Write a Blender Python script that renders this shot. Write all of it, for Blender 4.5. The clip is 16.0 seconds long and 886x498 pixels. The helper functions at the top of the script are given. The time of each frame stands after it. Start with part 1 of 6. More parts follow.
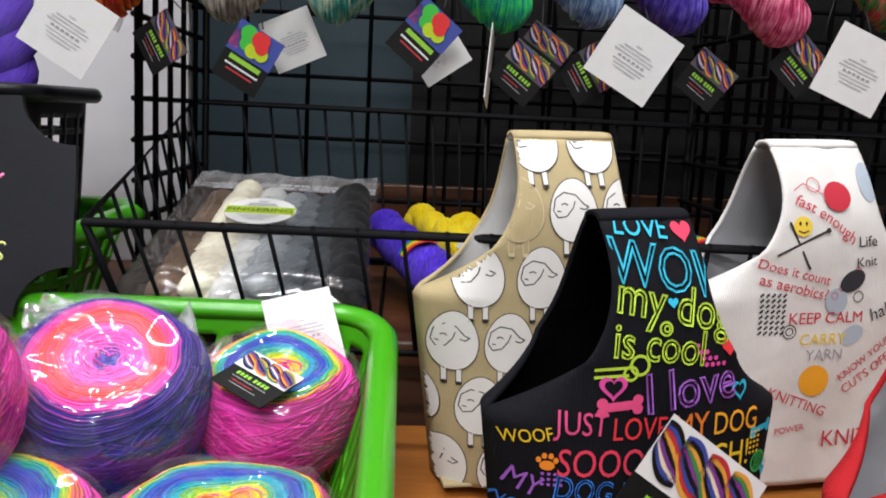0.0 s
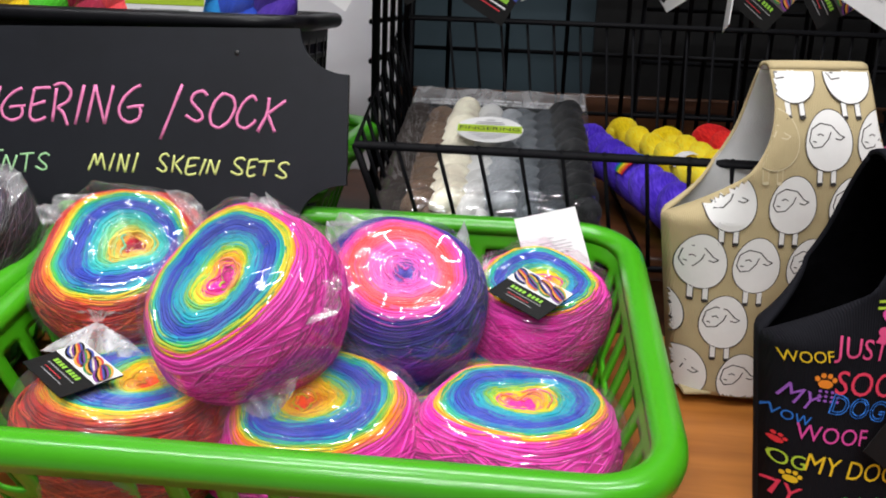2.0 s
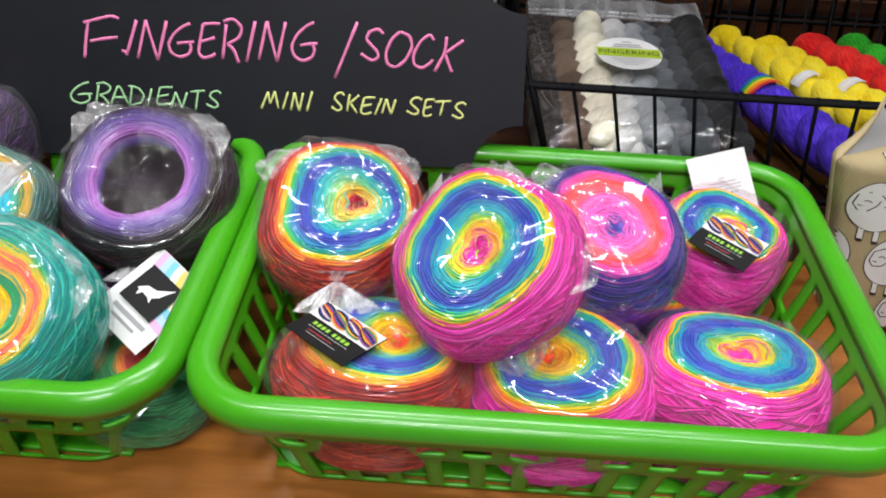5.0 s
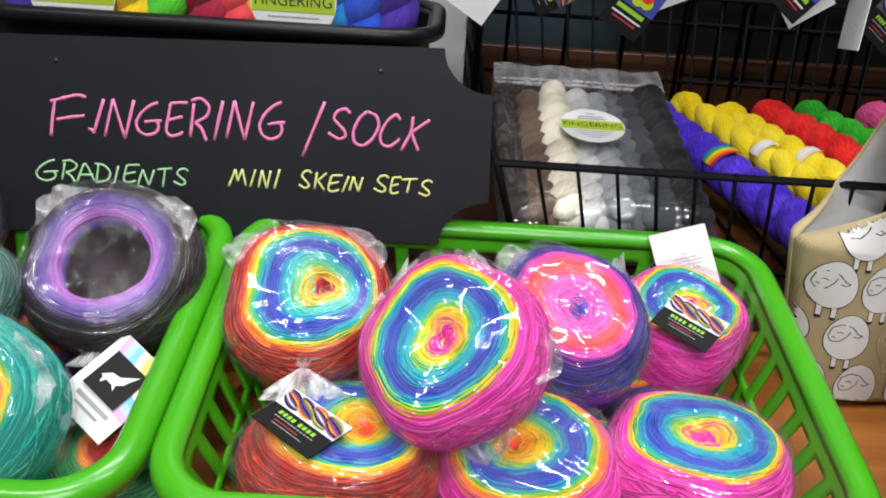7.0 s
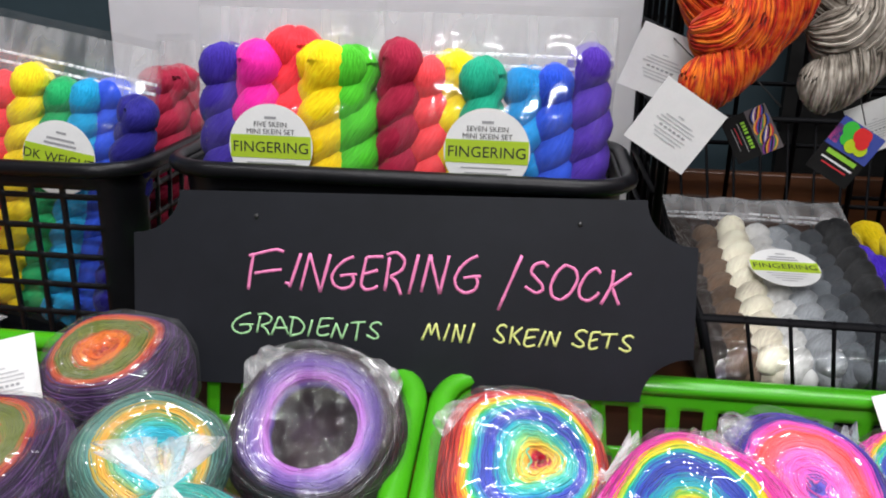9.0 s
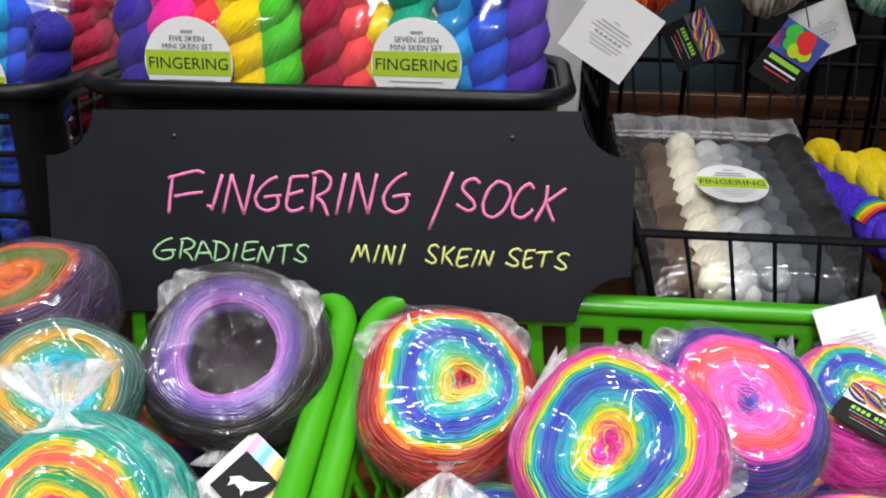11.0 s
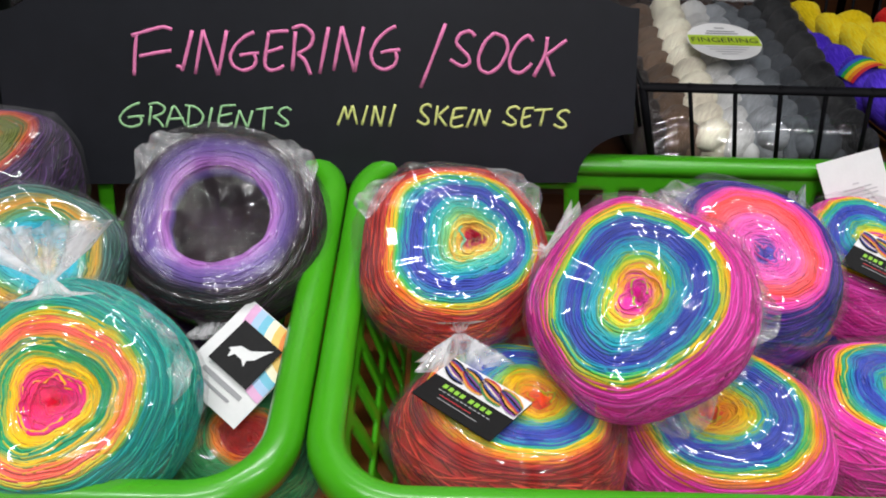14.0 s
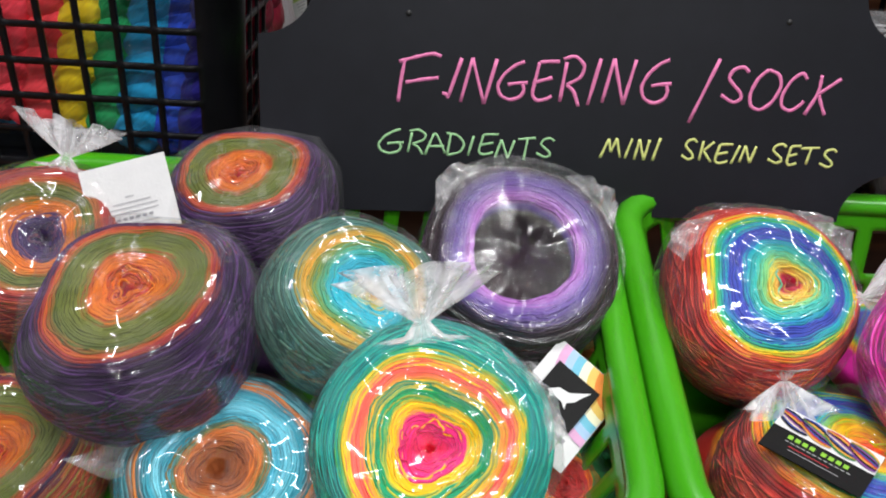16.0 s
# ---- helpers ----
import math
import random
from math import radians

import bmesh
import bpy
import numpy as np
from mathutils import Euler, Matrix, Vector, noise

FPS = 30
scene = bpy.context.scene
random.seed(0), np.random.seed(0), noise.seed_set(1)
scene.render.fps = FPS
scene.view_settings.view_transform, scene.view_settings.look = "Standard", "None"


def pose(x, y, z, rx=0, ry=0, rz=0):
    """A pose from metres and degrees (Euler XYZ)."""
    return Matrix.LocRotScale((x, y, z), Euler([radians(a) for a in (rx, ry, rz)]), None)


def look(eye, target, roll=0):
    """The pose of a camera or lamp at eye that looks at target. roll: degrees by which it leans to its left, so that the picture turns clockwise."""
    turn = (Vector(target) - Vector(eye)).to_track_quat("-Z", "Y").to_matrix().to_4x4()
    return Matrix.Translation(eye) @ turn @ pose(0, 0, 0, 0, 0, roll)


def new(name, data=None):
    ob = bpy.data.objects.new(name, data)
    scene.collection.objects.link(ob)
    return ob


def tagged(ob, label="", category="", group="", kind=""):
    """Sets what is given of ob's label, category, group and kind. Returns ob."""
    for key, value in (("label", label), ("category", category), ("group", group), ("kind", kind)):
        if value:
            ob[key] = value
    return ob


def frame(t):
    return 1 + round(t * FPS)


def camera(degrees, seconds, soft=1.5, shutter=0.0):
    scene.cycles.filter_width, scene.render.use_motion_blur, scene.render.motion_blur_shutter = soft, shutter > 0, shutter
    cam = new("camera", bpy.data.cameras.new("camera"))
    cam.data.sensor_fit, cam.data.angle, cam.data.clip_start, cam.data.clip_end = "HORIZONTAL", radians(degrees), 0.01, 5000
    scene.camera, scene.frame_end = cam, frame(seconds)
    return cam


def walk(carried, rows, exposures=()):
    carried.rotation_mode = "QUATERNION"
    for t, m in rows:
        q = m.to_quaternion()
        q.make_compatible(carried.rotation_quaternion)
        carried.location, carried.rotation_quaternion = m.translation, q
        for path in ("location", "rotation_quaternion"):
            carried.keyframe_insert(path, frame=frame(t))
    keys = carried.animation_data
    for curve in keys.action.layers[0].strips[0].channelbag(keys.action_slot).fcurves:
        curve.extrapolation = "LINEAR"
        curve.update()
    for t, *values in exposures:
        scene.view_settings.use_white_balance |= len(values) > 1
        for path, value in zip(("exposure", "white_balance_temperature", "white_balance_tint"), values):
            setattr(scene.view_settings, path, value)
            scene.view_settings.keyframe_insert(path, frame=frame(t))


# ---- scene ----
S = 0.87  # design units to true metres
cam = camera(54.0, 16.0, soft=1.9)
PATH = [
    (0, (-0.045, -0.007, 1.149), (0.062, 1.967, 0.844), 2.9),
    (0.5, (-0.083, -0.029, 1.173), (-0.049, 1.948, 0.875), 2.3),
    (1, (-0.124, -0.065, 1.175), (-0.159, 1.913, 0.881), 2.3),
    (1.5, (-0.127, -0.079, 1.17), (-0.248, 1.873, 0.748), 2.5),
    (2, (-0.146, -0.058, 1.177), (-0.304, 1.857, 0.621), 2.2),
    (2.5, (-0.138, -0.041, 1.203), (-0.358, 1.824, 0.517), 2.0),
    (3, (-0.184, -0.06, 1.223), (-0.414, 1.794, 0.512), 1.9),
    (3.5, (-0.251, -0.068, 1.228), (-0.457, 1.779, 0.49), 1.1),
    (3.7, (-0.272, -0.072, 1.227), (-0.458, 1.766, 0.461), 1.2),
    (5.8, (-0.338, -0.064, 1.279), (-0.34, 1.724, 0.383), 3.6),
    (6, (-0.333, -0.061, 1.283), (-0.336, 1.75, 0.435), 3.5),
    (6.5, (-0.322, -0.058, 1.282), (-0.313, 1.774, 0.481), 3.4),
    (7, (-0.333, -0.06, 1.287), (-0.312, 1.771, 0.484), 3.8),
    (7.5, (-0.348, -0.063, 1.291), (-0.461, 1.758, 0.472), 3.1),
    (8, (-0.376, -0.049, 1.316), (-0.528, 1.804, 0.578), 2.7),
    (8.2, (-0.393, -0.045, 1.325), (-0.557, 1.832, 0.655), 2.4),
    (10.3, (-0.436, 0.004, 1.323), (-0.66, 1.898, 0.723), 1.0),
    (10.5, (-0.422, 0.002, 1.314), (-0.622, 1.889, 0.68), 1.3),
    (11, (-0.384, 0.003, 1.298), (-0.541, 1.854, 0.555), 0.8),
    (11.5, (-0.343, 0.003, 1.279), (-0.427, 1.853, 0.524), 0.7),
    (12, (-0.316, 0.008, 1.256), (-0.364, 1.822, 0.416), 0.7),
    (12.5, (-0.317, 0.012, 1.241), (-0.36, 1.79, 0.325), 0.7),
    (13, (-0.354, 0.015, 1.241), (-0.393, 1.788, 0.316), 0.6),
    (13.5, (-0.389, 0.016, 1.249), (-0.417, 1.78, 0.306), 0.8),
    (14, (-0.431, 0.021, 1.255), (-0.432, 1.784, 0.31), 1.4),
    (14.5, (-0.484, 0.029, 1.261), (-0.475, 1.791, 0.316), 1.8),
    (15, (-0.53, 0.028, 1.263), (-0.538, 1.795, 0.326), 1.8),
    (15.5, (-0.583, 0.036, 1.263), (-0.579, 1.803, 0.326), 2.7),
    (16, (-0.632, 0.037, 1.263), (-0.622, 1.804, 0.326), 3.2),
]
EXPOSURES = [(0, -0.38), (2, -0.52), (3.5, -0.64), (6, -0.52), (8, -0.46), (10.5, -0.42), (12.5, -0.94), (14.5, -0.88), (16, -0.80)]
walk(cam, [(t, look(Vector(eye) * S, Vector(target) * S, roll)) for t, eye, target, roll in PATH], EXPOSURES)

# ---- world and lights ----
world = bpy.data.worlds.new("shop_air")
scene.world = world
world.use_nodes = True
world.node_tree.nodes["Background"].inputs[0].default_value = (0.9, 0.95, 1.0, 1)
world.node_tree.nodes["Background"].inputs[1].default_value = 0.035


def ceiling_lamp(x, y, z, sx, sy, watts, tint=(1.0, 0.99, 1.01)):
    lamp = bpy.data.lights.new("ceiling_lamp", "AREA")
    lamp.shape, lamp.size, lamp.size_y = "RECTANGLE", sx, sy
    lamp.energy, lamp.color = watts, tint
    ob = new("ceiling_lamp", lamp)
    ob.location = (x, y, z)
    return ob


for row in ((-0.95, -0.15, 2.95, 1.2, 0.10, 25), (0.75, -0.15, 2.95, 1.2, 0.10, 20), (-0.3, -1.5, 2.95, 1.2, 0.12, 44), (-0.3, -2.7, 2.95, 1.2, 0.12, 44), (-0.2, 0.75, 2.95, 1.2, 0.10, 25)):
    ceiling_lamp(*row)

# ---- materials ----


def lin(h):
    c = [int(h[i:i + 2], 16) / 255 for i in (0, 2, 4)]
    return tuple(x / 12.92 if x < 0.04045 else ((x + 0.055) / 1.055) ** 2.4 for x in c)


def node(nt, kind, **sets):
    n = nt.nodes.new(kind)
    for k, v in sets.items():
        if k == "op":
            n.operation = v
        else:
            n.inputs[k].default_value = v
    return n


def math2(nt, op, a, b=None):
    n = nt.nodes.new("ShaderNodeMath")
    n.operation = op
    for i, v in enumerate((a, b)):
        if v is None:
            continue
        if isinstance(v, (int, float)):
            n.inputs[i].default_value = v
        else:
            nt.links.new(v, n.inputs[i])
    return n.outputs[0]


def base_mat(name):
    m = bpy.data.materials.new(name)
    m.use_nodes = True
    nt = m.node_tree
    return m, nt, nt.nodes["Principled BSDF"]


def ramp(nt, fac, stops, mode="LINEAR"):
    r = nt.nodes.new("ShaderNodeValToRGB")
    r.color_ramp.interpolation = mode
    els = r.color_ramp.elements
    while len(els) < len(stops):
        els.new(0.5)
    for e, (p, c) in zip(els, stops):
        e.position, e.color = p, (*c, 1)
    nt.links.new(fac, r.inputs[0])
    return r.outputs[0]


def noise_tex(nt, vec, scale, detail=3.0, rough=0.55):
    n = node(nt, "ShaderNodeTexNoise", Scale=scale, Detail=detail, Roughness=rough)
    if vec is not None:
        nt.links.new(vec, n.inputs["Vector"])
    return n.outputs["Fac"]


def bump(nt, height, strength, dist, bsdf):
    b = node(nt, "ShaderNodeBump", Strength=strength, Distance=dist)
    nt.links.new(height, b.inputs["Height"])
    nt.links.new(b.outputs[0], bsdf.inputs["Normal"])


def plain(name, color, rough=0.5, metal=0.0, grain=40.0, vary=0.12, relief=0.0006, coat=0.0, spec=0.5):
    """Paint, plastic, paper or cloth with two scales of uneven tone and a fine relief."""
    m, nt, b = base_mat(name)
    tc = nt.nodes.new("ShaderNodeTexCoord").outputs["Object"]
    a = noise_tex(nt, tc, grain, 4)
    c = noise_tex(nt, tc, grain * 7, 3)
    f = math2(nt, "MULTIPLY_ADD", a, 0.7)
    nt.links.new(math2(nt, "MULTIPLY", c, 0.3), f.node.inputs[2])
    lo = tuple(max(0, x * (1 - vary)) for x in color)
    hi = tuple(min(1, x * (1 + vary)) for x in color)
    nt.links.new(ramp(nt, f, [(0.3, lo), (0.7, hi)]), b.inputs["Base Color"])
    b.inputs["Roughness"].default_value, b.inputs["Metallic"].default_value = rough, metal
    b.inputs["Coat Weight"].default_value = coat
    b.inputs["Specular IOR Level"].default_value = spec
    if relief:
        bump(nt, c, 0.5, relief, b)
    return m


def cake_mat(name, stops, side):
    """Wound yarn: the mesh's u runs from the heart (0) over the face to the rim (0.5) and down the side (1); v varies from strand to strand."""
    m, nt, b = base_mat(name)
    tc = nt.nodes.new("ShaderNodeTexCoord")
    sep = nt.nodes.new("ShaderNodeSeparateXYZ")
    nt.links.new(tc.outputs["UV"], sep.inputs[0])
    u, v = sep.outputs[0], sep.outputs[1]
    patch = noise_tex(nt, tc.outputs["Object"], 45, 3.0)
    k = math2(nt, "MULTIPLY", u, 2.28)
    k = math2(nt, "ADD", k, math2(nt, "MULTIPLY", math2(nt, "SUBTRACT", v, 0.5), 0.07))
    k = math2(nt, "ADD", k, math2(nt, "MULTIPLY", math2(nt, "SUBTRACT", patch, 0.5), 0.09))
    face = ramp(nt, k, stops)
    tone = math2(nt, "ADD", math2(nt, "MULTIPLY", v, 0.6), math2(nt, "MULTIPLY", patch, 0.4))
    sidec = ramp(nt, tone, [(0.22, side[0]), (0.5, side[1]), (0.78, side[2])])
    over = node(nt, "ShaderNodeMapRange")
    over.inputs[1].default_value, over.inputs[2].default_value = 0.975, 1.03
    nt.links.new(k, over.inputs[0])
    mix = nt.nodes.new("ShaderNodeMix")
    mix.data_type = "RGBA"
    nt.links.new(over.outputs[0], mix.inputs[0])
    nt.links.new(face, mix.inputs[6])
    nt.links.new(sidec, mix.inputs[7])
    fuzz = noise_tex(nt, tc.outputs["Object"], 520, 3.0, 0.7)
    shade = node(nt, "ShaderNodeMapRange")
    shade.inputs[3].default_value, shade.inputs[4].default_value = 0.62, 1.36
    nt.links.new(math2(nt, "ADD", math2(nt, "MULTIPLY", v, 0.5), math2(nt, "MULTIPLY", fuzz, 0.5)), shade.inputs[0])
    hsv = node(nt, "ShaderNodeHueSaturation")
    nt.links.new(shade.outputs[0], hsv.inputs["Value"])
    nt.links.new(mix.outputs[2], hsv.inputs["Color"])
    nt.links.new(hsv.outputs[0], b.inputs["Base Color"])
    b.inputs["Roughness"].default_value = 0.75
    b.inputs["Sheen Weight"].default_value = 0.06
    b.inputs["Specular IOR Level"].default_value = 0.2
    bump(nt, fuzz, 0.6, 0.0006, b)
    return m


def yarn_mat(name, c1, c2=None, c3=None, mottle=60.0, strands=34):
    """Plied yarn of a skein: strands run along the mesh's u."""
    m, nt, b = base_mat(name)
    c2 = c2 or tuple(min(1, x * 1.35 + 0.01) for x in c1)
    c3 = c3 or c1
    tc = nt.nodes.new("ShaderNodeTexCoord")
    uv = nt.nodes.new("ShaderNodeMapping")
    uv.inputs["Scale"].default_value = (strands, 3.0, 1)
    nt.links.new(tc.outputs["UV"], uv.inputs[0])
    strand = noise_tex(nt, uv.outputs[0], 1.0, 2.0, 0.6)
    patch = noise_tex(nt, tc.outputs["Object"], mottle, 3.0)
    f = math2(nt, "ADD", math2(nt, "MULTIPLY", strand, 0.55), math2(nt, "MULTIPLY", patch, 0.45))
    nt.links.new(ramp(nt, f, [(0.34, tuple(x * 0.8 for x in c3)), (0.45, c1), (0.6, c2)]), b.inputs["Base Color"])
    b.inputs["Roughness"].default_value = 0.8
    b.inputs["Sheen Weight"].default_value = 0.06
    b.inputs["Specular IOR Level"].default_value = 0.2
    bump(nt, strand, 1.0, 0.0011, b)
    return m


def film_mat(name, milky=0.0, gloss=0.5, scale=60.0, relief=0.02, most=0.3, radial=0.0, taut=False):
    """Thin clear wrapping film: sharp crinkled highlights over what it covers."""
    m = bpy.data.materials.new(name)
    m.use_nodes = True
    nt = m.node_tree
    nt.nodes.clear()
    out = nt.nodes.new("ShaderNodeOutputMaterial")
    tc = nt.nodes.new("ShaderNodeTexCoord").outputs["Object"]
    mp = nt.nodes.new("ShaderNodeMapping")
    mp.inputs["Scale"].default_value = (1.9, 1.0, 0.55)
    mp.inputs["Rotation"].default_value = (0.5, 0.3, 0.9)
    nt.links.new(tc, mp.inputs[0])
    wr = noise_tex(nt, mp.outputs[0], scale, 2.0, 0.55)
    fine = noise_tex(nt, mp.outputs[0], scale * 3.0, 1.0, 0.5)
    rid = math2(nt, "ABSOLUTE", math2(nt, "SUBTRACT", wr, 0.5))
    ridge, rid = rid, wr if taut else math2(nt, "ADD", rid, math2(nt, "MULTIPLY", math2(nt, "ABSOLUTE", math2(nt, "SUBTRACT", fine, 0.5)), 0.12))
    if radial:  # pleats that run towards the middle of the face
        sp = nt.nodes.new("ShaderNodeSeparateXYZ")
        nt.links.new(tc, sp.inputs[0])
        x, y, z = sp.outputs
        r = math2(nt, "MAXIMUM", math2(nt, "SQRT", math2(nt, "ADD", math2(nt, "MULTIPLY", x, x), math2(nt, "MULTIPLY", y, y))), 0.004)
        cv = nt.nodes.new("ShaderNodeCombineXYZ")
        nt.links.new(math2(nt, "DIVIDE", x, r), cv.inputs[0])
        nt.links.new(math2(nt, "DIVIDE", y, r), cv.inputs[1])
        nt.links.new(math2(nt, "MULTIPLY", math2(nt, "SUBTRACT", r, z), 9.0), cv.inputs[2])
        pl = noise_tex(nt, cv.outputs[0], radial, 2.0, 0.5)
        pl = math2(nt, "ABSOLUTE", math2(nt, "SUBTRACT", pl, 0.5))
        patch = node(nt, "ShaderNodeMapRange")
        patch.inputs[1].default_value, patch.inputs[2].default_value = 0.42, 0.62
        nt.links.new(noise_tex(nt, tc, 26, 1.0, 0.5), patch.inputs[0])
        rid = math2(nt, "ADD", math2(nt, "MULTIPLY", rid, 0.75), math2(nt, "MULTIPLY", math2(nt, "MULTIPLY", pl, patch.outputs[0]), 0.6))
    bp = node(nt, "ShaderNodeBump", Strength=1.0, Distance=relief)
    nt.links.new(rid, bp.inputs["Height"])
    gl = node(nt, "ShaderNodeBsdfGlossy", Roughness=0.13 if radial else 0.06)
    nt.links.new(bp.outputs[0], gl.inputs["Normal"])
    tr = node(nt, "ShaderNodeBsdfTransparent")
    tr.inputs[0].default_value = (0.985, 0.985, 0.985, 1)
    fr = node(nt, "ShaderNodeFresnel", IOR=1.45)
    nt.links.new(bp.outputs[0], fr.inputs["Normal"])
    fac = math2(nt, "MULTIPLY", fr.outputs[0], gloss * 2)
    cl = math2(nt, "MINIMUM", fac, most)
    mix = nt.nodes.new("ShaderNodeMixShader")
    nt.links.new(cl, mix.inputs[0])
    nt.links.new(tr.outputs[0], mix.inputs[1])
    nt.links.new(gl.outputs[0], mix.inputs[2])
    last = mix
    if milky:
        df = node(nt, "ShaderNodeBsdfDiffuse")
        df.inputs[0].default_value = (0.95, 0.95, 0.96, 1)
        nt.links.new(bp.outputs[0], df.inputs["Normal"])
        mm = node(nt, "ShaderNodeMapRange")
        mm.inputs[1].default_value, mm.inputs[2].default_value = 0.0, 0.16
        mm.inputs[3].default_value, mm.inputs[4].default_value = milky * 1.5, milky * 0.35
        nt.links.new(ridge, mm.inputs[0])
        m2 = nt.nodes.new("ShaderNodeMixShader")
        nt.links.new(mm.outputs[0], m2.inputs[0])
        nt.links.new(mix.outputs[0], m2.inputs[1])
        nt.links.new(df.outputs[0], m2.inputs[2])
        last = m2
    nt.links.new(last.outputs[0], out.inputs[0])
    return m


def wood_mat(name, c1, c2):
    m, nt, b = base_mat(name)
    tc = nt.nodes.new("ShaderNodeTexCoord")
    mp = nt.nodes.new("ShaderNodeMapping")
    mp.inputs["Scale"].default_value = (2.2, 30, 30)
    nt.links.new(tc.outputs["Object"], mp.inputs[0])
    g = noise_tex(nt, mp.outputs[0], 1.5, 5, 0.65)
    w = noise_tex(nt, tc.outputs["Object"], 5, 2)
    f = math2(nt, "ADD", math2(nt, "MULTIPLY", g, 0.7), math2(nt, "MULTIPLY", w, 0.3))
    nt.links.new(ramp(nt, f, [(0.35, c1), (0.65, c2)]), b.inputs["Base Color"])
    b.inputs["Roughness"].default_value = 0.38
    bump(nt, g, 0.3, 0.0006, b)
    return m


GREEN = plain("green_plastic", lin("44a416"), 0.28, grain=14, vary=0.08, relief=0.0002, coat=0.25)
BLACK_WIRE = plain("black_coated_wire", (0.0045, 0.0045, 0.0055), 0.55, grain=90, vary=0.3, relief=0.0002, spec=0.06)
BLACK_PLASTIC = plain("black_plastic", (0.006, 0.006, 0.0075), 0.36, grain=50, vary=0.25, relief=0.0003, spec=0.22)
CHALK_BOARD = plain("chalkboard", (0.0088, 0.0100, 0.0140), 0.5, grain=9, vary=0.3, relief=0.0002, spec=0.3)
WHITE_CARD = plain("white_card", (0.78, 0.78, 0.77), 0.6, grain=60, vary=0.04, relief=0.0002)
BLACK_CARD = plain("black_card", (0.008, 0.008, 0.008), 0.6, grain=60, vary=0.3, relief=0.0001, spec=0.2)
GREY_PRINT = plain("grey_print", (0.33, 0.33, 0.34), 0.6, relief=0)
# white picture ground of the hanging tags, with shade put into its colour
SHADED_PRINT = plain("shaded_print", (0.10, 0.085, 0.09), 0.6, relief=0)
PALE_PRINT = plain("pale_print", (0.50, 0.50, 0.51), 0.6, relief=0)
LIME_PRINT = plain("lime_print", lin("a9c52a"), 0.5, vary=0.05, relief=0)
DARK_PRINT = plain("dark_print", (0.02, 0.02, 0.02), 0.5, relief=0)
WOOD = wood_mat("orange_wood", lin("8a5020"), lin("b87432"))
DARK_WOOD = wood_mat("brown_wood", lin("3a2110"), lin("58331b"))
WALL_BLUE = plain("blue_grey_wall", (0.024, 0.046, 0.058), 0.7, grain=6, vary=0.12)
WALL_WHITE = plain("white_wall", (0.74, 0.73, 0.76), 0.8, grain=6, vary=0.05)
SHOP_WALL = plain("shop_wall", (0.22, 0.22, 0.23), 0.8, grain=6, vary=0.1)
SHOP_CEILING = plain("shop_ceiling", (0.30, 0.30, 0.30), 0.9, grain=6, vary=0.1)
FLOOR_GREY = plain("grey_floor", (0.22, 0.21, 0.20), 0.6, grain=8)
FILM = film_mat("clear_film", 0.028, 0.9, 20, 0.0009, 0.14, taut=True)
FILM_FLAP = film_mat("loose_film", 0.10, 0.9, 40, 0.003, 0.3)
FILM_LID = film_mat("pleated_film", 0.012, 0.9, 12, 0.008, 0.2, 9.0)
FILM_KNOT = film_mat("gathered_film", 0.24, 0.9, 40, 0.003, 0.3)
ZIP_FILM = film_mat("zip_bag_film", 0.012, 0.6, 9, 0.007, 0.12)
ZIP_BAND = film_mat("zip_band_film", 0.20, 0.8, 14, 0.006, 0.3)
ZIP_EDGE = film_mat("zip_bag_edge", 0.4, 0.6, 60, 0.004, 0.5)

# ---- mesh helpers ----


def mesh_of(name, verts, faces, mats=(), smooth=True, uvs=None, midx=None):
    me = bpy.data.meshes.new(name)
    me.from_pydata([tuple(map(float, v)) for v in verts], [], [tuple(f) for f in faces])
    for m in mats:
        me.materials.append(m)
    if smooth:
        me.polygons.foreach_set("use_smooth", [True] * len(me.polygons))
    if midx is not None:
        me.polygons.foreach_set("material_index", midx)
    if uvs is not None:
        layer = me.uv_layers.new(name="UVMap")
        flat = np.empty(len(me.loops) * 2, dtype=np.float32)
        idx = np.empty(len(me.loops), dtype=np.int32)
        me.loops.foreach_get("vertex_index", idx)
        u = np.asarray(uvs, dtype=np.float32)[idx]
        flat[:] = u.reshape(-1)
        layer.data.foreach_set("uv", flat)
    me.update()
    return me


def part(name, data, material=None, parent=None, label="", m=None):
    """One mesh object under a thing or part; data is a mesh or a bmesh."""
    if isinstance(data, bmesh.types.BMesh):
        me = bpy.data.meshes.new(name)
        data.to_mesh(me)
        data.free()
    else:
        me = data
    if material and not me.materials:
        me.materials.append(material)
    ob = new(name, me)
    if parent is not None:
        ob.parent = parent
    if m is not None:
        ob.matrix_basis = m
    if label:
        ob["label"] = label
    return ob


def thing(name, label, category, m=Matrix(), group="", kind=""):
    ob = new(name)
    ob.empty_display_size = 0.02
    ob.matrix_basis = m
    return tagged(ob, label, category, group, kind)


def box(sx, sy, sz, bev=0.0, at=(0, 0, 0), seg=2):
    bm = bmesh.new()
    bmesh.ops.create_cube(bm, size=1)
    for v in bm.verts:
        v.co = Vector((v.co.x * sx + at[0], v.co.y * sy + at[1], v.co.z * sz + at[2]))
    if bev:
        bmesh.ops.bevel(bm, geom=bm.edges[:], offset=bev, segments=seg, affect="EDGES", profile=0.5)
        for f in bm.faces:
            f.smooth = True
    return bm


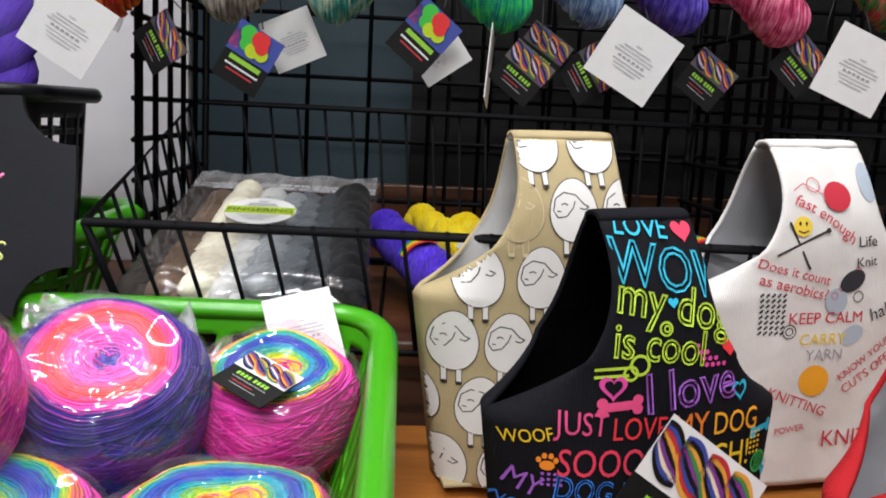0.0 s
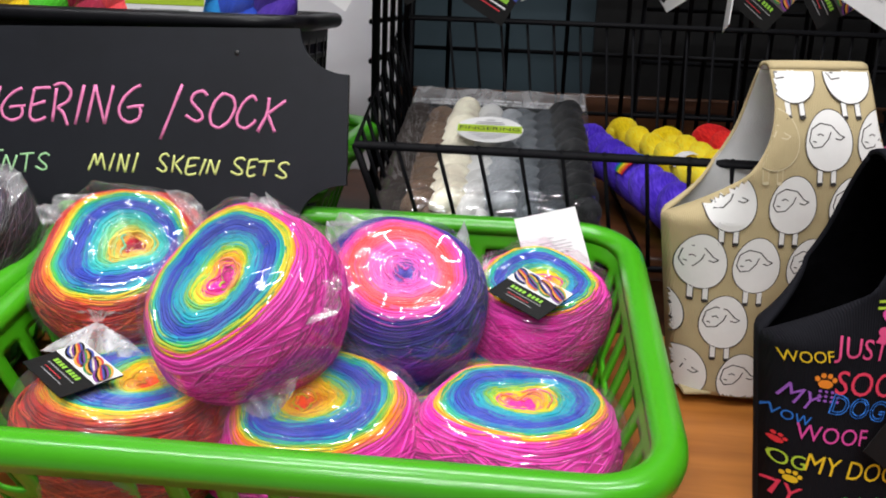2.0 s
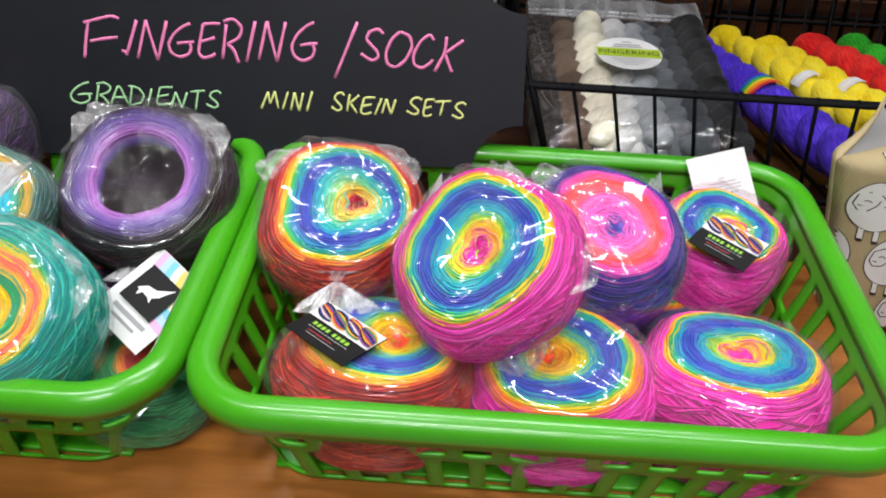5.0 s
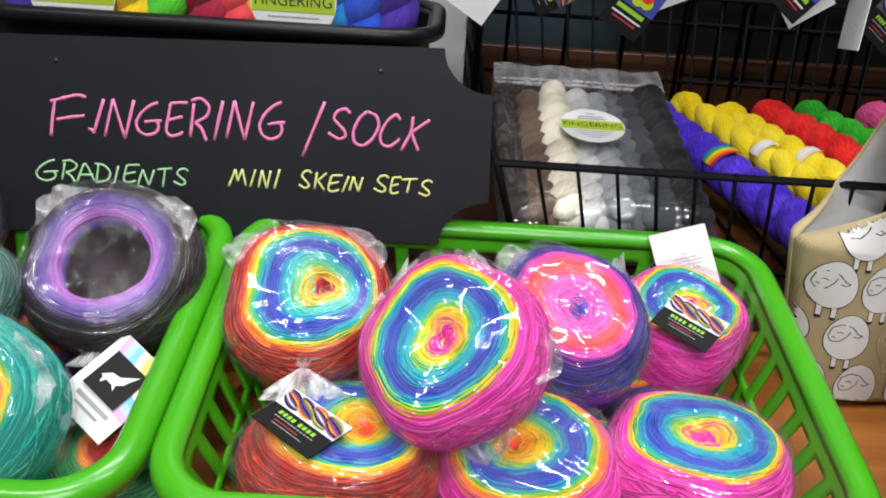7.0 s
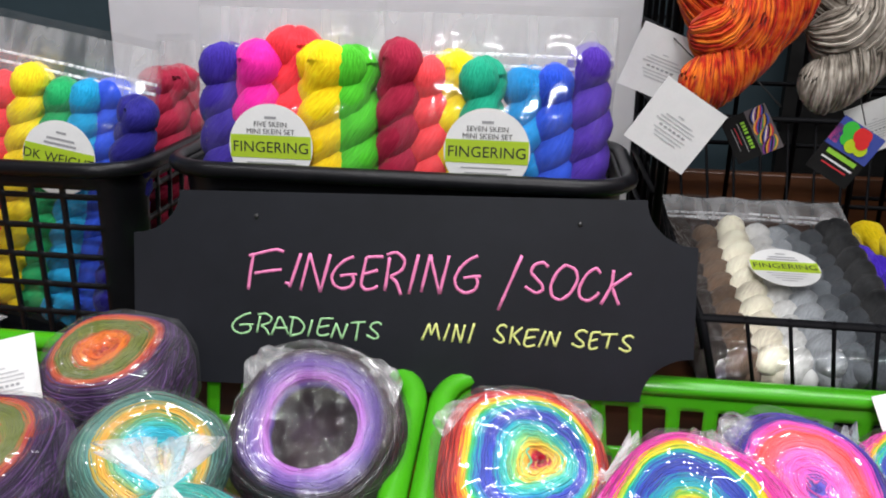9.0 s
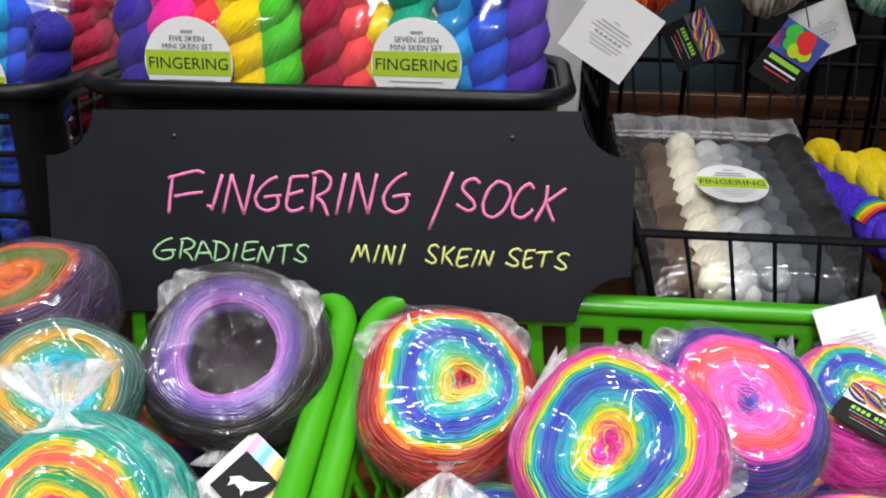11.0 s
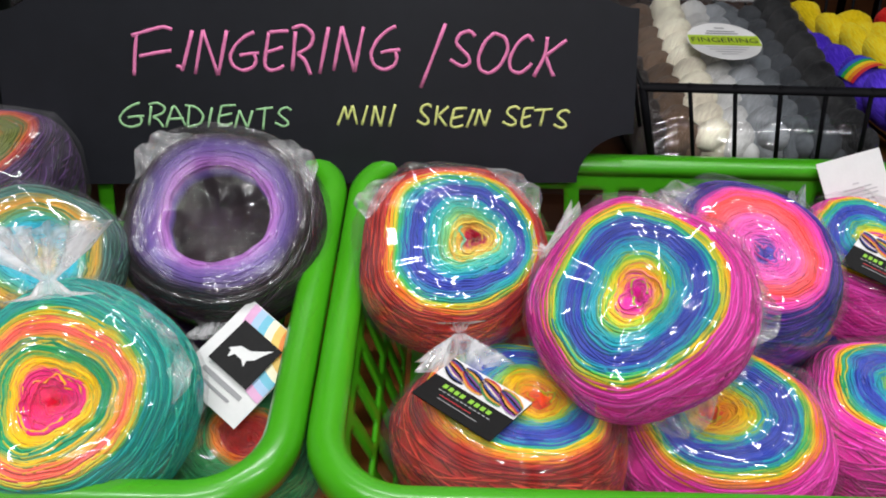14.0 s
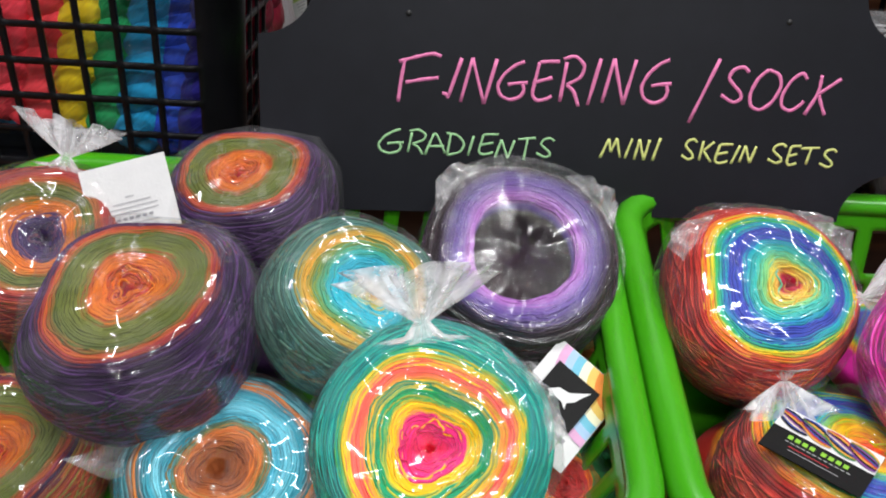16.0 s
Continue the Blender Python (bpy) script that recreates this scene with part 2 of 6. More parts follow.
def tube(points, radius, sides=8, closed=False, squash=1.0):
    """Vertices and faces of a round bar along points; radius is a number or one per point."""
    P = [Vector(p) for p in points]
    n = len(P)
    rad = radius if isinstance(radius, (list, tuple, np.ndarray)) else [radius] * n
    verts, faces, uvs = [], [], []
    prev = None
    for i, p in enumerate(P):
        a = P[(i - 1) % n] if closed or i else p
        b = P[(i + 1) % n] if closed or i < n - 1 else p
        t = (b - a).normalized()
        if prev is None:
            side = t.cross(Vector((0, 0, 1)))
            if side.length < 0.1:
                side = t.cross(Vector((1, 0, 0)))
        else:
            side = prev - t * prev.dot(t)
        side.normalize()
        prev = side
        up = side.cross(t)
        for k in range(sides):
            w = 2 * math.pi * k / sides
            verts.append(p + (side * math.cos(w) + up * math.sin(w) * squash) * rad[i])
            uvs.append((abs(k / sides * 2 - 1), i * 0.25))
    m = n if closed else n - 1
    for i in range(m):
        for k in range(sides):
            a, b = i * sides + k, i * sides + (k + 1) % sides
            c, d = ((i + 1) % n) * sides + (k + 1) % sides, ((i + 1) % n) * sides + k
            faces.append((a, d, c, b))
    if not closed:
        faces.append(tuple(range(sides)))
        faces.append(tuple((n - 1) * sides + k for k in reversed(range(sides))))
    return verts, faces, uvs


def merged(pieces):
    V, F, U = [], [], []
    for v, f, u in pieces:
        o = len(V)
        V += v
        U += u
        F += [tuple(i + o for i in q) for q in f]
    return V, F, U


def tubes_mesh(name, lines, radius, mat, sides=8, closed=False):
    V, F, U = merged([tube(l, radius, sides, closed) for l in lines])
    return mesh_of(name, V, F, [mat])


def round_rect(w, d, r, n=8):
    pts = []
    for cx, cy, a0 in ((w / 2 - r, -d / 2 + r, -90), (w / 2 - r, d / 2 - r, 0), (-w / 2 + r, d / 2 - r, 90), (-w / 2 + r, -d / 2 + r, 180)):
        for i in range(n + 1):
            a = radians(a0 + 90 * i / n)
            pts.append((cx + r * math.cos(a), cy + r * math.sin(a)))
    return pts


def resample(pts, step):
    """Even points round a closed outline."""
    P = np.array(pts + [pts[0]])
    L = np.r_[0, np.cumsum(np.linalg.norm(np.diff(P, axis=0), axis=1))]
    n = max(8, int(round(L[-1] / step)))
    s = np.linspace(0, L[-1], n, endpoint=False)
    return np.c_[np.interp(s, L, P[:, 0]), np.interp(s, L, P[:, 1])]


def axis_pose(at, normal, spin=0.0):
    q = Vector(normal).normalized().to_track_quat("Z", "Y")
    return Matrix.Translation(at) @ q.to_matrix().to_4x4() @ Matrix.Rotation(radians(spin), 4, "Z")


def letters(text, size, mat, font_shear=0.0, align="CENTER", hollow=False):
    """Mesh of a line of writing in the built-in font, in the x-z plane, facing -y."""
    cu = bpy.data.curves.new("writing", "FONT")
    cu.body, cu.size, cu.shear, cu.align_x = text, size, font_shear, align
    cu.resolution_u = 3
    if hollow:
        cu.fill_mode, cu.bevel_depth, cu.bevel_resolution = "NONE", size * 0.022, 0
    ob = bpy.data.objects.new("writing", cu)
    me = bpy.data.meshes.new_from_object(ob)
    bpy.data.objects.remove(ob)
    me.transform(Matrix.Rotation(radians(90), 4, "X"))
    me.materials.clear()
    me.materials.append(mat)
    return me

# ---- the setting ----
TAB = pose(0, 0.35, 0.83, 10.5, 0, 0)  # the sloping display top: x, along the slope, height over it


def slab(name, x0, x1, y0, y1, z0, z1, mat, label, bev=0.003, m=None, category="structure"):
    ob = part(name, box(x1 - x0, y1 - y0, z1 - z0, bev, ((x0 + x1) / 2, (y0 + y1) / 2, (z0 + z1) / 2)), mat)
    if m is not None:
        ob.matrix_basis = m
    return tagged(ob, label, category, kind="structure")


slab("floor", -3, 3, -3.4, 2.2, -0.06, 0.0, FLOOR_GREY, "plain grey shop floor", 0)
slab("ceiling", -3, 3, -3.4, 2.2, 3.02, 3.1, SHOP_CEILING, "plain white shop ceiling", 0)
slab("wall_north", -3, 3, 1.62, 1.72, 0, 3.02, WALL_BLUE, "blue-grey painted wall behind the wire grid", 0)
# plain black sheet added before the wall where its right part reads dark
slab("dark_backing", -0.03, 1.5, 1.46, 1.48, 0.0, 2.2, BLACK_CARD, "flat black sheet before the wall, behind the wire grid", 0)
slab("wall_south", -3, 3, -3.5, -3.4, 0, 3.02, SHOP_WALL, "plain pale shop wall", 0)
slab("wall_east", 3, 3.1, -3.4, 1.62, 0, 3.02, SHOP_WALL, "plain pale shop wall", 0)
slab("wall_west", -3.1, -3, -3.4, 1.62, 0, 3.02, SHOP_WALL, "plain pale shop wall", 0)

# sloping wooden display table, and the low wooden tier behind it that carries the baskets
table = thing("display_table", "orange-brown wooden display table with a sloping top", "table")
part("tabletop", box(2.6, 0.42, 0.024, 0.004, (-0.2, 0.135, -0.012)), WOOD, table, m=TAB)
for px in (-1.42, 1.02):
    for py in (0.36, 0.62):
        part("leg", box(0.05, 0.05, 0.80, 0.004, (px, py, 0.40)), WOOD, table)
tier = thing("display_tier", "brown wooden display tier behind the green baskets", "shelf")
part("board", box(2.6, 0.62, 0.025, 0.004, (-0.2, 1.06, 0.935)), DARK_WOOD, tier)
part("front_panel", box(2.6, 0.02, 0.92, 0.003, (-0.2, 0.785, 0.46)), DARK_WOOD, tier)
part("back_board", box(2.6, 0.02, 0.095, 0.003, (-0.2, 1.30, 0.995)), DARK_WOOD, tier)

panel = slab("backing_board", -0.99, -0.308, 1.09, 1.105, 0.947, 1.95, WALL_WHITE, "white backing board behind the black baskets", 0.002)


def grid_panel(m, w, h, sx, sz, label):
    """Welded wire display grid in the x-z plane, thick frame and paired thin bars."""
    g = thing("wire_grid_panel", label, "display grid", m, "wire grid panels")
    fr = 0.0045
    part("frame", tubes_mesh("frame", [[(0, 0, 0), (w, 0, 0), (w, 0, h), (0, 0, h)]], fr, BLACK_WIRE, 8, True), None, g)
    n = int(round(w / sx))
    up = mesh_of("upright", *tube([(0, 0, 0), (0, 0, h)], 0.0032, 6)[:2], [BLACK_WIRE])
    for i in range(1, n):
        part("upright_bar", up, None, g, m=Matrix.Translation((w * i / n, 0, 0)))
    k = int(round(h / sz))
    cr = mesh_of("crossbar", *tube([(0, 0.005, 0), (w, 0.005, 0)], 0.0032, 6)[:2], [BLACK_WIRE])
    for i in range(1, k):
        part("cross_bar", cr, None, g, m=Matrix.Translation((0, 0, h * i / k)))
    return g


LAB_GRID = "black wire display grid panel standing upright behind the skeins"
grid_panel(pose(-0.33, 1.16, 0.95), 1.20, 0.96, 0.08, 0.08, LAB_GRID)
grid_panel(pose(0.02, 1.24, 0.95), 0.90, 0.96, 0.045, 0.075, LAB_GRID)
grid_panel(pose(-0.300, 0.86, 0.95, 0, 0, 90), 0.29, 0.96, 0.055, 0.04, LAB_GRID)
grid_panel(pose(0.34, 0.90, 0.95, 0, 0, 90), 0.25, 0.96, 0.06, 0.05, LAB_GRID)


# ---- green plastic baskets ----
def green_basket(m, w, d, h, label):
    b = thing("plastic_basket", label, "basket", m, "green plastic baskets")
    out = resample(round_rect(w - 0.012, d - 0.012, 0.042, 10), 0.0040)
    n = len(out)
    rows = int(round(h / 0.0042))
    taper = 0.036
    verts = []
    for j in range(rows + 1):
        f = j / rows
        k = 1 - f
        for x, y in out:
            verts.append((x * (1 - k * taper * 2 / w * 0.8), y * (1 - k * taper * 2 / d * 0.8), f * (h - 0.004)))
    faces = []
    per = 8
    for j in range(rows):
        band, inb = (j - 1) // 11, (j - 1) % 11
        for i in range(n):
            sl = (i + (4 if band % 2 else 0)) % per
            hole = 1 <= j < rows - 3 and band < 2 and inb < 9 and sl < 5
            if not hole:
                a, c = j * n + i, j * n + (i + 1) % n
                faces.append((a, c, c + n, a + n))
    wall = part("slotted_wall", mesh_of("slotted_wall", verts, faces, [GREEN]), None, b)
    so = wall.modifiers.new("thick", "SOLIDIFY")
    so.thickness, so.offset = 0.0026, 0
    fw, fd = w * (1 - taper * 2 / w * 0.8), d * (1 - taper * 2 / d * 0.8)
    part("base", box(fw - 0.02, fd - 0.02, 0.004, 0.001, (0, 0, 0.002)), GREEN, b)
    # rolled rim: a broad, rounded lip that turns down outside
    path = resample(round_rect(w, d, 0.046, 12), 0.008)
    prof = [(0.010, -0.016), (0.0115, -0.008), (0.0105, -0.002), (0.006, 0.0025), (0.0, 0.004), (-0.006, 0.0025), (-0.0095, -0.002), (-0.0095, -0.008), (-0.005, -0.0065), (0.004, -0.0065)]
    V, F = [], []
    nn = len(path)
    for i in range(nn):
        p, a, c = path[i], path[i - 1], path[(i + 1) % nn]
        t = (c - a) / np.linalg.norm(c - a)
        nx, ny = t[1], -t[0]
        for o, z in prof:
            V.append((p[0] + nx * o, p[1] + ny * o, h + z))
    k = len(prof)
    for i in range(nn):
        for q in range(k):
            a, c = i * k + q, i * k + (q + 1) % k
            e, g = ((i + 1) % nn) * k + (q + 1) % k, ((i + 1) % nn) * k + q
            F.append((a, g, e, c))
    part("rolled_rim", mesh_of("rolled_rim", V, F, [GREEN]), None, b)
    return b


LAB_GB = "glossy bright green slotted plastic basket full of wrapped yarn cakes"
RB = (-0.2720, 0.1755, 0.440, 0.318)
LBK = (-0.7360, 0.1755, 0.440, 0.318)
for cx, cv, w, d in (RB, LBK):
    green_basket(TAB @ pose(cx, cv, 0.001), w, d, 0.105, LAB_GB)

green_basket(pose(-0.530, 0.795, 0.949), 0.447, 0.22, 0.095, "green slotted plastic basket behind the sign under a black basket")


# ---- yarn cakes ----
def wave_shape(rng, amp, lobes=(2, 3, 4, 5)):
    """A closed uneven outline as a function of the angle, about 1."""
    terms = [(n, rng.uniform(-1, 1) * amp / (0.6 + 0.35 * n), rng.uniform(0, 6.28)) for n in lobes]
    return lambda w: 1 + sum(a * np.cos(n * w + p) for n, a, p in terms)


class CakeForm:
    """The body of a wound cake: rings k = 0..1 over its face, then s = 0..1 down its side."""

    def __init__(self, R, H, seed, hole, dip, lump, fat, taper, shift, square, crush):
        self.R, self.H, self.hole, self.dip, self.fat, self.taper, self.shift = R, H, hole, dip, fat, taper, shift
        rng = random.Random(seed)
        self.outer, self.inner = wave_shape(rng, lump), wave_shape(rng, crush, (1, 2, 3))
        self.turn, self.square = rng.uniform(0, 1.57) if square[1] is None else square[1] - math.pi / 4, square[0]
        self.wob = [rng.uniform(0, 6.28) for _ in range(6)]

    def rim(self, w):
        a, p = w - self.turn, self.square
        rho = (np.abs(np.cos(a)) ** p + np.abs(np.sin(a)) ** p) ** (-1 / p)
        return self.outer(w) * rho / (1 + 0.11 * (p - 2))

    def face(self, k, w):
        k, w = np.broadcast_arrays(np.asarray(k, float), np.asarray(w, float))
        kk = self.hole + (1 - self.hole) * k
        f = np.clip(1.25 - kk, 0, 1) ** 1.5
        r = self.R * 0.93 * kk * (self.rim(w) * (1 - f) + self.inner(w) * f)
        ripple = 0.016 * np.sin(7 * w + self.wob[4] + 5 * k) * np.sin(3 * w + self.wob[5]) + 0.009 * np.sin(13 * w + self.wob[2] - 7 * k)
        r = r * (1 + ripple * np.clip(1.6 * (1 - kk) + 0.25, 0, 1))
        c = (1 - kk) ** 1.2 * self.R
        bowl = np.clip(1 - k * 2.0, 0, 1) ** 2
        z = -self.dip * bowl - 0.010 * np.clip(k - 0.72, 0, 1) ** 2 / 0.0784 * (self.R / 0.06)
        z = z + 0.0012 * np.sin(3 * w + self.wob[0]) * (1 - k) + 0.0016 * np.sin(2 * w + self.wob[1] + 4 * k) * np.sin(3.1 * k)
        return np.stack([r * np.cos(w) + c * self.shift[0], r * np.sin(w) + c * self.shift[1], z], -1)

    def side(self, s, w):
        s, w = np.broadcast_arrays(np.asarray(s, float), np.asarray(w, float))
        z0 = -0.010 * self.R / 0.06
        q = np.clip(s / 0.2, 0, 1)
        shoulder = 0.93 + 0.07 * np.sin(q * 1.5708)
        belly = self.fat * 0.5 * np.sin(np.pi * np.clip(s, 0, 1)) - 0.12 * s ** 3 - self.taper * s ** 1.3
        rho = self.rim(w) * (1 - 0.5 * s) + self.outer(w) * 0.5 * s
        r = self.R * (shoulder + belly) * rho
        return np.stack([r * np.cos(w), r * np.sin(w), z0 - (self.H + z0) * s], -1)


def grid_faces(rows, n):
    j, k = np.meshgrid(np.arange(rows - 1), np.arange(n), indexing="ij")
    a, b = j * n + k, j * n + (k + 1) % n
    return np.stack([a, a + n, b + n, b], -1).reshape(-1, 4)


def quad_mesh(name, V, Q, mat, uvs=None):
    """A smooth mesh of quads from arrays."""
    me = bpy.data.meshes.new(name)
    me.vertices.add(len(V))
    me.vertices.foreach_set("co", np.asarray(V, np.float32).ravel())
    me.loops.add(len(Q) * 4)
    me.loops.foreach_set("vertex_index", np.asarray(Q, np.int32).ravel())
    me.polygons.add(len(Q))
    me.polygons.foreach_set("loop_start", np.arange(len(Q), dtype=np.int32) * 4)
    me.polygons.foreach_set("loop_total", np.full(len(Q), 4, np.int32))
    me.polygons.foreach_set("use_smooth", np.ones(len(Q), bool))
    if uvs is not None:
        me.uv_layers.new(name="UVMap").data.foreach_set("uv", np.asarray(uvs, np.float32)[np.asarray(Q).ravel()].ravel())
    me.materials.append(mat)
    me.update(calc_edges=True)
    me.validate()
    return me


def strand_arrays(lines, radius, sides=3):
    """Thin tubes along many equal-length lines (L, n, 3); returns vertices and quads."""
    L, n, _ = lines.shape
    t = np.gradient(lines, axis=1)
    t /= np.linalg.norm(t, axis=2, keepdims=True) + 1e-9
    a = np.cross(t, np.array([0.31, 0.17, 0.93]))
    a /= np.linalg.norm(a, axis=2, keepdims=True) + 1e-9
    b = np.cross(t, a)
    ring = [lines + radius * (math.cos(2 * math.pi * q / sides) * a + math.sin(2 * math.pi * q / sides) * b) for q in range(sides)]
    V = np.stack(ring, 2).reshape(-1, 3)
    i, j, q = np.meshgrid(np.arange(L), np.arange(n - 1), np.arange(sides), indexing="ij")
    o = (i * n + j) * sides
    q2 = (q + 1) % sides
    return V, np.stack([o + q, o + q2, o + sides + q2, o + sides + q], -1).reshape(-1, 4)


def yarn_windings(c, form, mat, seed, rings=130, wraps=260, loose=4):
    """Single strands of the cake: rings over the face, two crossing sets round the side, loose loops at the heart."""
    rng = np.random.default_rng(seed + 40)
    n = 46
    f = np.linspace(0, 1, n)
    lines, ks, vs = [], [], []
    for q in range(rings):
        k = 0.10 + 0.90 * (q + rng.uniform(0, 1)) / rings if form.hole < 0.3 else (q + rng.uniform(0, 1)) / rings
        span = rng.uniform(2.2, 6.4)
        w = rng.uniform(0, 6.28) + f * span
        drift = (rng.normal(0, 0.05) * (f - 0.5) + rng.normal(0, 0.024) * np.sin(f * rng.uniform(2, 7) + rng.uniform(0, 6))) * (1.7 - k)
        P = form.face(np.clip(k + drift, 0, 1.0), w)
        P[:, 2] += 0.0004 * rng.random() - 0.0022 * (np.abs(2 * f - 1) ** 10)
        lines.append(P)
        ks.append(min(k, 0.995))
        vs.append(rng.random())
    for q in range(wraps):
        s0 = rng.uniform(0.0, 0.9)
        rise = rng.choice((-1, 1)) * rng.uniform(0.25, 0.85)
        span = rng.uniform(1.4, 2.6)
        w = rng.uniform(0, 6.28) + f * span
        s = np.clip(s0 + rise * (f - 0.5) + 0.01 * np.sin(6 * f + q), 0.0, 0.98)
        P = form.side(s, w)
        out = 1 + (0.0006 * rng.random() - 0.003 * (np.abs(2 * f - 1) ** 8)) / form.R
        P[:, :2] *= out[:, None]
        lines.append(P)
        ks.append(1.02 + 0.9 * s0)
        vs.append(rng.random())
    for q in range(loose if form.hole < 0.3 else 0):  # slack loops in the middle
        k0 = rng.uniform(0.03, 0.22)
        w = rng.uniform(0, 6.28) + f * rng.uniform(1.5, 5.0) * rng.choice((-1, 1))
        k = np.clip(k0 + 0.06 * np.sin(f * rng.uniform(3, 9) + rng.uniform(0, 6)) * np.sin(np.pi * f), 0.0, 0.5)
        P = form.face(k, w)
        P[:, 2] += 0.0006 + 0.0016 * np.abs(np.sin(f * rng.uniform(3, 8))) * rng.random()
        lines.append(P)
        ks.append(rng.uniform(0.0, 0.3))
        vs.append(rng.random())
    lines = np.array(lines)  # the yarn is never quite straight
    m = len(lines)
    kink = np.sin(f[None] * rng.uniform(18, 46, (m, 1)) + rng.uniform(0, 6.28, (m, 1))) * rng.uniform(0.0001, 0.0006, (m, 1))
    away = lines[:, :, :2] / (np.linalg.norm(lines[:, :, :2], axis=2, keepdims=True) + 1e-6)
    on_face = (np.array(ks) < 1.0)[:, None]
    lines[:, :, :2] += away * (kink * on_face)[:, :, None]
    lines[:, :, 2] += kink * ~on_face
    V, Q = strand_arrays(lines, 0.00078)
    uv = np.repeat(np.stack([np.array(ks) * 0.5, np.array(vs)], -1), n * 3, axis=0)
    tagged(part("yarn_strands", quad_mesh("yarn_strands", V, Q, mat, uv), None, c), kind="stuff")


def film_shell(c, form, seed, lid):
    """Thin clear bag drawn over the cake: taut facets between straight creases."""
    rng = np.random.default_rng(seed + 900)
    n = 128
    w = np.linspace(0, 2 * np.pi, n, endpoint=False)
    rows = [form.face(k, w) for k in np.linspace(0.0, 1.0, 26)] + [form.side(s, w) for s in np.linspace(0.06, 1.0, 20)]
    P = np.array(rows)
    if lid:
        for j in range(26):
            kk = j / 25
            P[j, :, :2] *= kk if kk < 0.45 else 1
            P[j, :, 2] = np.maximum(P[j, :, 2], -0.003)
    flat = P.reshape(-1, 3)
    crease = np.zeros(len(flat))
    for _ in range(26):
        d = rng.normal(0, 1, 3)
        d /= np.linalg.norm(d)
        x = (flat - rng.normal(0, form.R * 0.55, 3)) @ d
        along = flat @ np.roll(d, 1) + rng.normal(0, form.R * 0.4)
        crease += rng.uniform(0.4, 1.0) * np.exp(-np.abs(x) / rng.uniform(0.002, 0.006)) * np.exp(-(along / (form.R * rng.uniform(0.3, 0.8))) ** 2)
    W = np.tile(w, len(rows))
    soft = 0.5 + 0.5 * np.sin(3 * W + form.wob[2]) * np.sin(2 * W + form.wob[3])
    up = np.zeros_like(flat)
    m = 26 * n
    up[:m, 2] = 1
    rad = np.linalg.norm(flat[:, :2], axis=1) + 1e-6
    up[m:, :2] = flat[m:, :2] / rad[m:, None]
    shoulder = slice(20 * n, m)
    up[shoulder, :2] = 0.6 * flat[shoulder, :2] / rad[shoulder, None]
    V = flat + up * (0.0020 + 0.0030 * crease + 0.0022 * soft)[:, None]
    f = part("film", quad_mesh("film", V, grid_faces(len(rows), n), FILM_LID if lid else FILM), None, c, "crinkled clear film")
    f.visible_shadow = False


def to_local(c, way):
    return (c.matrix_basis.to_3x3().inverted() @ Vector(way)).normalized()


def film_flap(c, form, seed, way, half, length, drop=-0.004):
    """A loose corner of the bag that stands off the cake: two thin crinkled layers joined at the edge."""
    rng = random.Random(seed + 31)
    loc = to_local(c, way)
    w = math.atan2(loc.y, loc.x)
    d = Vector((math.cos(w), math.sin(w), max(-0.9, min(0.9, loc.z)))).normalized()
    t = Vector((-math.sin(w), math.cos(w), 0))
    nrm = d.cross(t)
    base = Vector((math.cos(w), math.sin(w), 0)) * form.R * float(form.rim(np.array(w))) * 0.93 + Vector((0, 0, drop))
    rows, cols = 12, 18
    lean, ph = rng.uniform(-0.5, 0.5), [rng.uniform(0, 6.28) for _ in range(3)]
    V = []
    for layer in (1, -1):
        for j in range(rows):
            f = j / (rows - 1)
            for i in range(cols):
                u = 2 * i / (cols - 1) - 1
                side = half * (1 - 0.45 * f) * u + lean * length * f
                puff = layer * 0.0035 * (1 - f) * (1 - u * u) + 0.0030 * math.sin(5 * u + ph[0] + 2 * f) * (0.3 + f) + 0.0016 * math.sin(11 * u + ph[1] - 5 * f)
                V.append(base + d * (length * f * (1 - 0.22 * abs(u + 0.3 * math.sin(ph[2])) ** 1.5) - 0.006) + t * side + nrm * puff)
    F = []
    for o in (0, rows * cols):
        for j in range(rows - 1):
            for i in range(cols - 1):
                a = o + j * cols + i
                F.append((a, a + 1, a + cols + 1, a + cols))
    p = part("film_flap", mesh_of("film_flap", V, F, [FILM_FLAP]), None, c, "loose corner of clear film")
    p.visible_shadow = False


